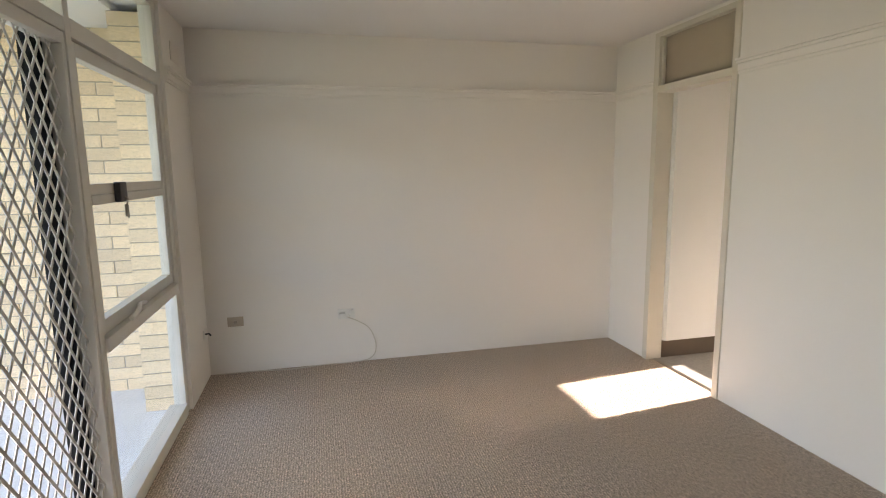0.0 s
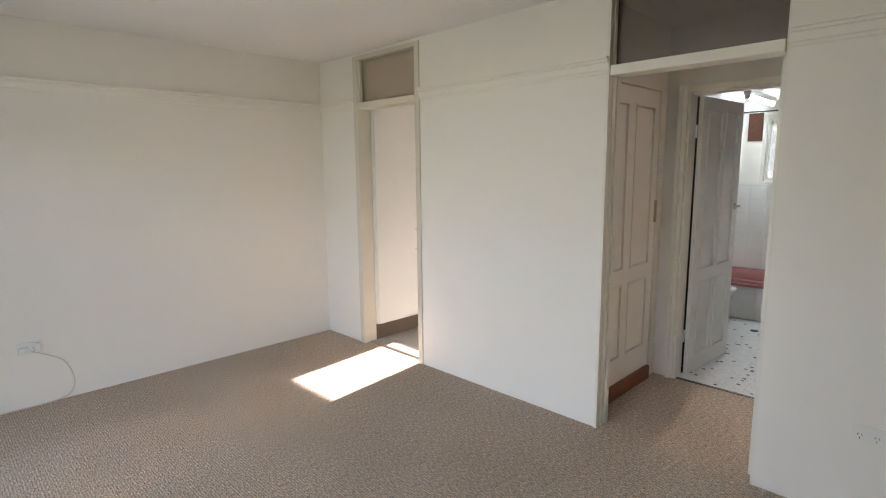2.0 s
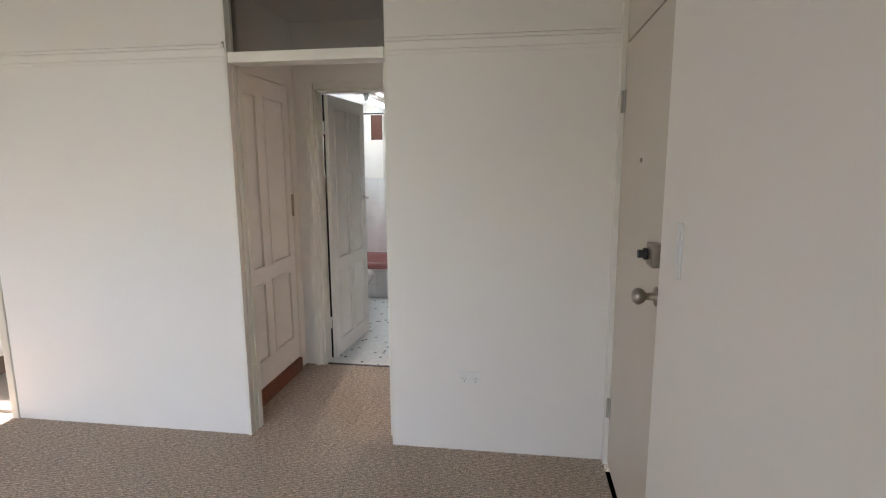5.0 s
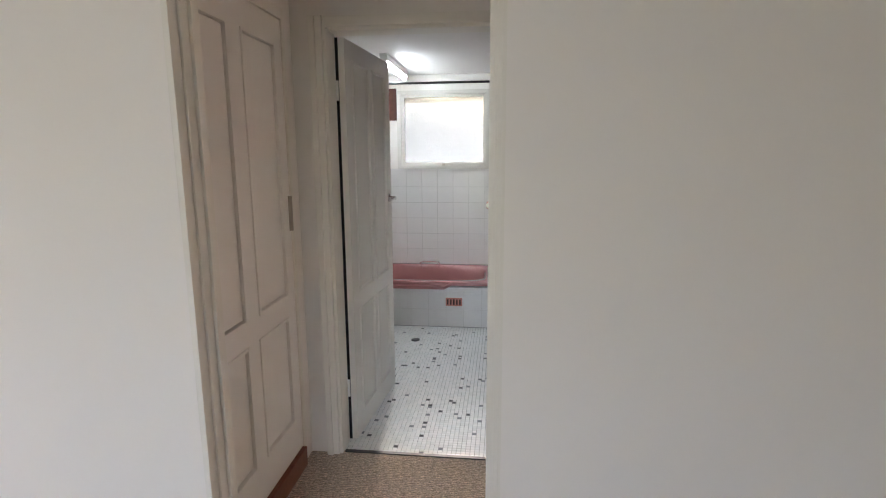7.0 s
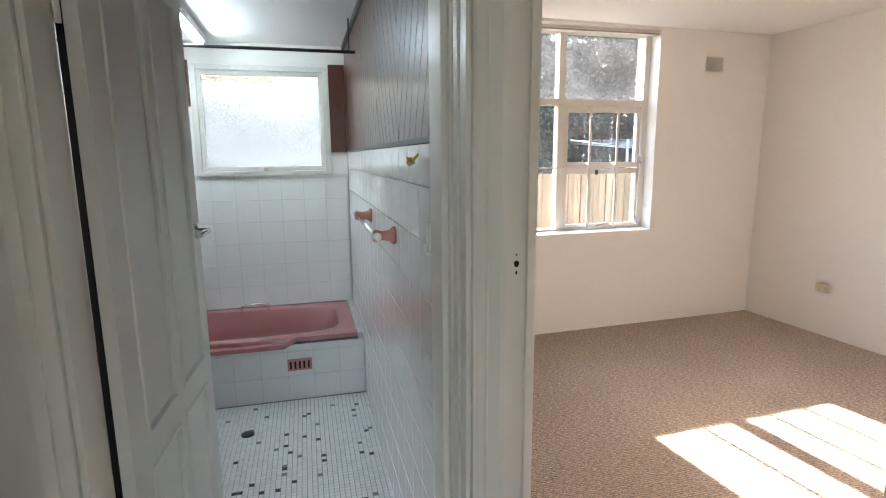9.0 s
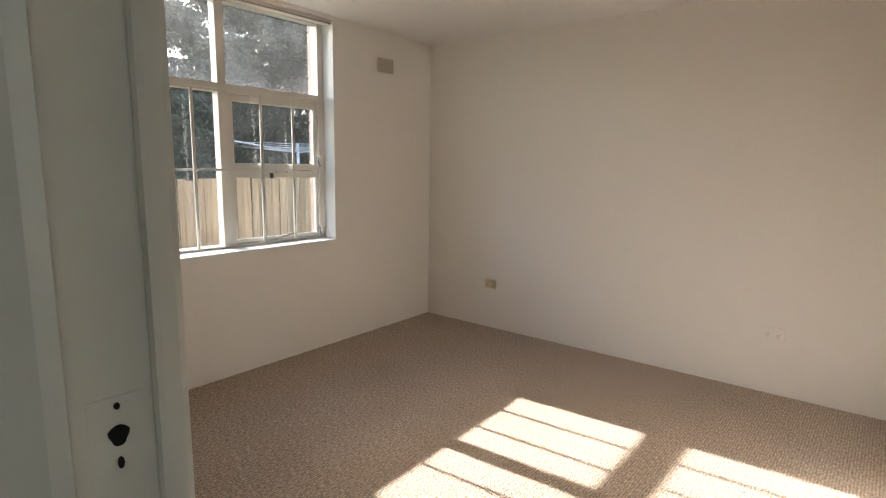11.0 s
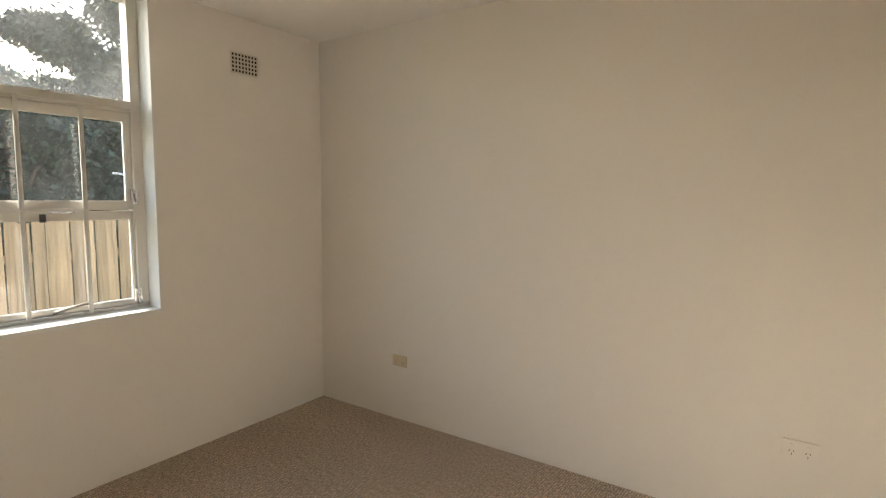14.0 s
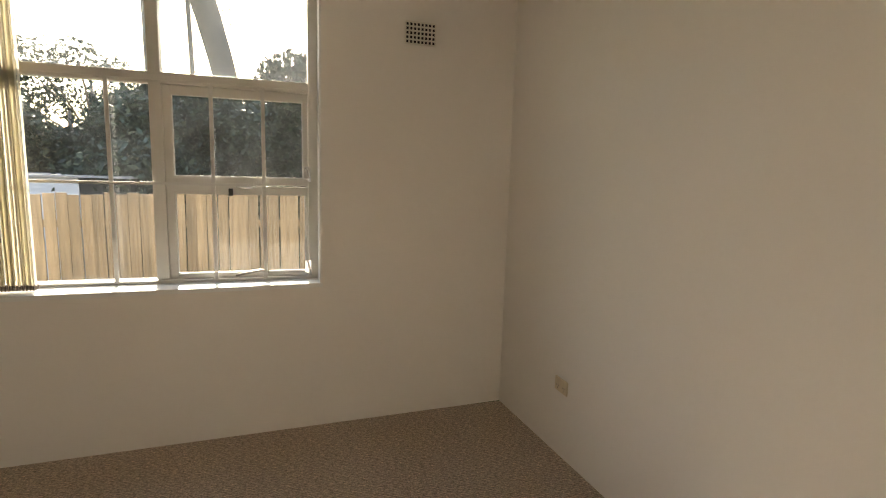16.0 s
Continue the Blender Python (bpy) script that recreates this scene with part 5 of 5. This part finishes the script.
def tall_trunk(name, pts, r0, r1, label, category, fronds=0):
    ob = thing(name, label, category, (pts[0][0], pts[0][1], -0.2))
    bm = bmesh.new()
    c = smooth_path(pts, 5)
    n = len(c)
    rings = []
    for i, p in enumerate(c):
        r = r0 + (r1 - r0) * i / (n - 1)
        rings.append([bm.verts.new(p + Vector((r * math.cos(k * math.pi / 5), r * math.sin(k * math.pi / 5), 0))) for k in range(10)])
    for a, b in zip(rings, rings[1:]):
        for k in range(10):
            f = bm.faces.new((a[k], a[(k + 1) % 10], b[(k + 1) % 10], b[k]))
            f.smooth = True
    part("trunk", bm, BARK, ob)
    top = c[-1]
    rr = random.Random(len(label))
    for k in range(fronds):
        a = 2 * math.pi * k / fronds + rr.uniform(-0.2, 0.2)
        fb = bmesh.new()
        L = rr.uniform(1.5, 2.1)
        lift = rr.uniform(0.1, 0.9)
        prevp = None
        for s in range(13):
            u = s / 12
            ctr = top + Vector((math.cos(a) * L * u, math.sin(a) * L * u, lift * math.sin(u * 2.6) * 0.9 - 1.3 * u * u))
            side = Vector((-math.sin(a), math.cos(a), 0))
            if s and s < 12:
                for sg in (-1, 1):
                    tip = ctr + side * sg * 0.34 * math.sin(u * 3.0) + Vector((0, 0, -0.22 * u - 0.05))
                    v = [fb.verts.new(ctr), fb.verts.new(ctr + Vector((math.cos(a) * 0.05, math.sin(a) * 0.05, 0))), fb.verts.new(tip)]
                    fb.faces.new(v)
            if prevp is not None:
                v = [fb.verts.new(prevp + side * 0.012), fb.verts.new(prevp - side * 0.012), fb.verts.new(ctr - side * 0.012), fb.verts.new(ctr + side * 0.012)]
                fb.faces.new(v)
            prevp = ctr
        part("frond", fb, LEAF2, ob)
    return ob


tall_trunk("gum_tree", [(19.0, -5.2, -0.2), (18.8, -4.75, 3.6), (18.6, -4.3, 5.6), (18.5, -4.1, 6.3)], 0.36, 0.40, "thick leaning bare grey trunk beyond garden", "tree")
tall_trunk("palm_tree", [(22.0, -2.1, -0.2), (22.0, -2.0, 4.0), (22.0, -1.9, 9.5)], 0.16, 0.12, "slender palm with drooping fronds", "palm tree", 14)
tall_trunk("palm_tree", [(22.5, -3.3, -0.2), (22.5, -3.3, 4.0), (22.5, -3.2, 7.6)], 0.10, 0.08, "slender palm with drooping fronds", "palm tree", 14)
tall_trunk("pole", [(21.0, -8.3, -0.2), (21.0, -8.3, 3.0), (21.0, -8.3, 7.0)], 0.10, 0.09, "weathered grey timber power pole", "pole")
shed = thing("garden_shed", "pale blue-white shed wall with dark doorway behind fence", "shed", (9.0, -3.9, -0.2))
part("wall", boxes((8.6, 9.8, -3.68, -2.6, -0.2, 1.27)), mat("pale_cladding", (0.55, 0.60, 0.70), 0.6, vary=0.05), shed)
part("doorway", boxes((8.62, 9.8, -4.25, -3.68, -0.2, 1.25)), mat("dark_doorway", (0.035, 0.037, 0.04), 0.8, vary=0.2), shed, "dark doorway")
part("roof", boxes((8.5, 9.9, -4.3, -2.5, 1.27, 1.30), bevel=0.006), mat("weathered_roof_sheet", (0.30, 0.31, 0.33), 0.6, vary=0.12), shed)

# ---------- small pieces: tiles, mosaic, bricks ----------
TILE = mat("glazed_white_tile", (0.78, 0.765, 0.75), 0.13, vary=0.03, scale=3, coat=0.2)


def lay_tiles(parent, frame_m, w, h, step, gap, thick, mesh_cache={}):
    """A grid of tiles over a w x h rectangle in the plane of frame_m (x right, z up, y out of the wall)."""
    nx, nz = math.ceil(w / step - 1e-6), math.ceil(h / step - 1e-6)
    for i in range(nx):
        for j in range(nz):
            tw, th = min(step, w - i * step) - gap, min(step, h - j * step) - gap
            if tw < 0.01 or th < 0.01:
                continue
            key = (round(tw, 3), round(th, 3), thick)
            if key not in mesh_cache:
                mesh_cache[key] = mesh_of("tile", boxes((0, tw, 0, thick, 0, th), bevel=0.0012), TILE)
            ob = new("tile", mesh_cache[key])
            ob.parent = parent
            ob.matrix_basis = frame_m @ Matrix.Translation((i * step + gap / 2, 0, j * step + gap / 2))


def plane_m(origin, right, out):
    r, o = Vector(right), Vector(out)
    m = Matrix((r, o, Vector((0, 0, 1)))).transposed().to_4x4()
    m.translation = origin
    return m


tiles_s = setting("wall_bathroom_tiles", boxes((1.195, XE, -3.69, -3.676, -0.004, 1.512)), GROUT, "white glazed square wall tiles", "tiled wall")
lay_tiles(tiles_s, plane_m((XE - 0.008, -3.676, 0.0), (-1, 0, 0), (0, 1, 0)), XE - 0.008 - 1.197, 1.512, 0.1555, 0.003, 0.007)
tiles_e = setting("wall_bathroom_tiles_east", boxes((XE - 0.002, XE, -3.676, -2.1, TZ, 1.353)), GROUT, "white glazed square wall tiles behind the bath", "tiled wall")
lay_tiles(tiles_e, plane_m((XE - 0.002, -3.66, TZ), (0, 1, 0), (-1, 0, 0)), 1.55, 0.953, 0.1555, 0.003, 0.006)
lay_tiles(hob, plane_m((TUBX + 0.006, -3.668, -0.002), (0, 1, 0), (-1, 0, 0)), 1.55, TZ - 0.042, 0.1555, 0.003, 0.006)


def mosaic_mat(random_socket):
    """White unglazed mosaic with a scatter of grey and near-black tiles."""
    m = bpy.data.materials.new("mosaic")
    m.use_nodes = True
    n = m.node_tree.nodes
    b = n["Principled BSDF"]
    b.inputs["Roughness"].default_value = 0.35
    src = n.new("ShaderNodeObjectInfo") if random_socket == "object" else n.new("ShaderNodeNewGeometry")
    ramp = n.new("ShaderNodeValToRGB")
    ramp.color_ramp.interpolation = "CONSTANT"
    e = ramp.color_ramp.elements
    e[0].position, e[0].color = 0.0, (0.03, 0.035, 0.045, 1)
    e[1].position, e[1].color = 0.013, (0.20, 0.22, 0.24, 1)
    for pos, c in ((0.027, (0.74, 0.75, 0.74)), (0.25, (0.80, 0.80, 0.79)), (0.6, (0.83, 0.83, 0.82)), (0.85, (0.77, 0.79, 0.79))):
        x = e.new(pos)
        x.color = (*c, 1)
    link(m, src.outputs["Random" if random_socket == "object" else "Random Per Island"], ramp.inputs[0])
    link(m, ramp.outputs[0], b.inputs["Base Color"])
    return m


bfloor = bpy.data.objects["floor_bathroom"]
bfloor.data.materials[0] = FGROUT
ST, TG = 0.0235, 0.0022
near_mesh = mesh_of("mosaic_tile", boxes((0, ST - TG, 0, ST - TG, 0, 0.003)), mosaic_mat("object"))
vs, fs = [], []
nx, ny = int((TUBX + 0.005 - 1.11) / ST), int((3.674 - 2.105) / ST)
picked = 0
for i in range(nx):
    for j in range(ny):
        x, y = 1.11 + i * ST, -3.674 + j * ST
        if picked < 300 and 1.36 < x < 1.80 and -3.60 < y < -3.22:
            ob = new("mosaic_tile", near_mesh)
            ob.parent = bfloor
            ob.location = (x, y, -0.004)
            picked += 1
            continue
        n0 = len(vs)
        a = ST - TG
        vs += [(x, y, -0.004), (x + a, y, -0.004), (x + a, y + a, -0.004), (x, y + a, -0.004), (x, y, -0.001), (x + a, y, -0.001), (x + a, y + a, -0.001), (x, y + a, -0.001)]
        fs += [tuple(n0 + q for q in f) for f in ((4, 5, 6, 7), (0, 1, 5, 4), (1, 2, 6, 5), (2, 3, 7, 6), (3, 0, 4, 7))]
me = bpy.data.meshes.new("mosaic")
me.from_pydata(vs, [], fs)
me.materials.append(mosaic_mat("island"))
mo = new("mosaic", me)
mo.parent = bfloor
tagged(mo, "small white mosaic tiles with scattered grey ones", kind="stuff")

BRICK = mat("cream_face_brick", (0.78, 0.62, 0.43), 0.85, vary=0.12, scale=8, grain=0.15, grain_scale=70, bump=0.3, bump_scale=60)
nd = BRICK.node_tree.nodes
oi = nd.new("ShaderNodeObjectInfo")
mr_ = nd.new("ShaderNodeMapRange")
mr_.inputs[3].default_value, mr_.inputs[4].default_value = 0.86, 1.10
link(BRICK, oi.outputs["Random"], mr_.inputs[0])
mu_ = nd.new("ShaderNodeMix")
mu_.data_type, mu_.blend_type = "RGBA", "MULTIPLY"
mu_.inputs[0].default_value = 1
b_ = nd["Principled BSDF"]
link(BRICK, b_.inputs["Base Color"].links[0].from_socket, mu_.inputs[6])
link(BRICK, mr_.outputs[0], mu_.inputs[7])
link(BRICK, mu_.outputs[2], b_.inputs["Base Color"])
full = mesh_of("brick", boxes((0, 0.232, 0, 0.10, 0, 0.079), bevel=0.003), BRICK)
half = mesh_of("brick", boxes((0, 0.112, 0, 0.10, 0, 0.079), bevel=0.003), BRICK)
head_b = mesh_of("brick", boxes((0, 0.213, 0, 0.11, 0, 0.079), bevel=0.003), BRICK)
for j in range(29):
    z = -0.03 + 0.086 * j
    x = -3.64
    if j % 2:
        x -= 0.12
        ob = new("brick", half)
        ob.parent, ob.location = brickwall, (x + 0.005, -0.062, z)
    while x > -5.35:
        x -= 0.24
        ob = new("brick", full)
        ob.parent, ob.location = brickwall, (x + 0.005, -0.062 + 0.002 * ((j * 7 + int(x * 100)) % 3 - 1), z)
    # the pier's end
    ob = new("brick", head_b)
    ob.parent, ob.location = brickwall, (-3.638, -0.487, z)
PBRICK = mat("pinkish_brick", (0.27, 0.20, 0.16), 0.85, vary=0.1, scale=8, grain=0.15, grain_scale=70)
rb = mesh_of("brick", boxes((0, 0.126, 0, 0.13, 0, 0.076), bevel=0.003), PBRICK)
for j in range(28):
    ob = new("brick", rb)
    ob.parent, ob.location = reveal, (4.076, -6.382, 0.2 + 0.086 * j)
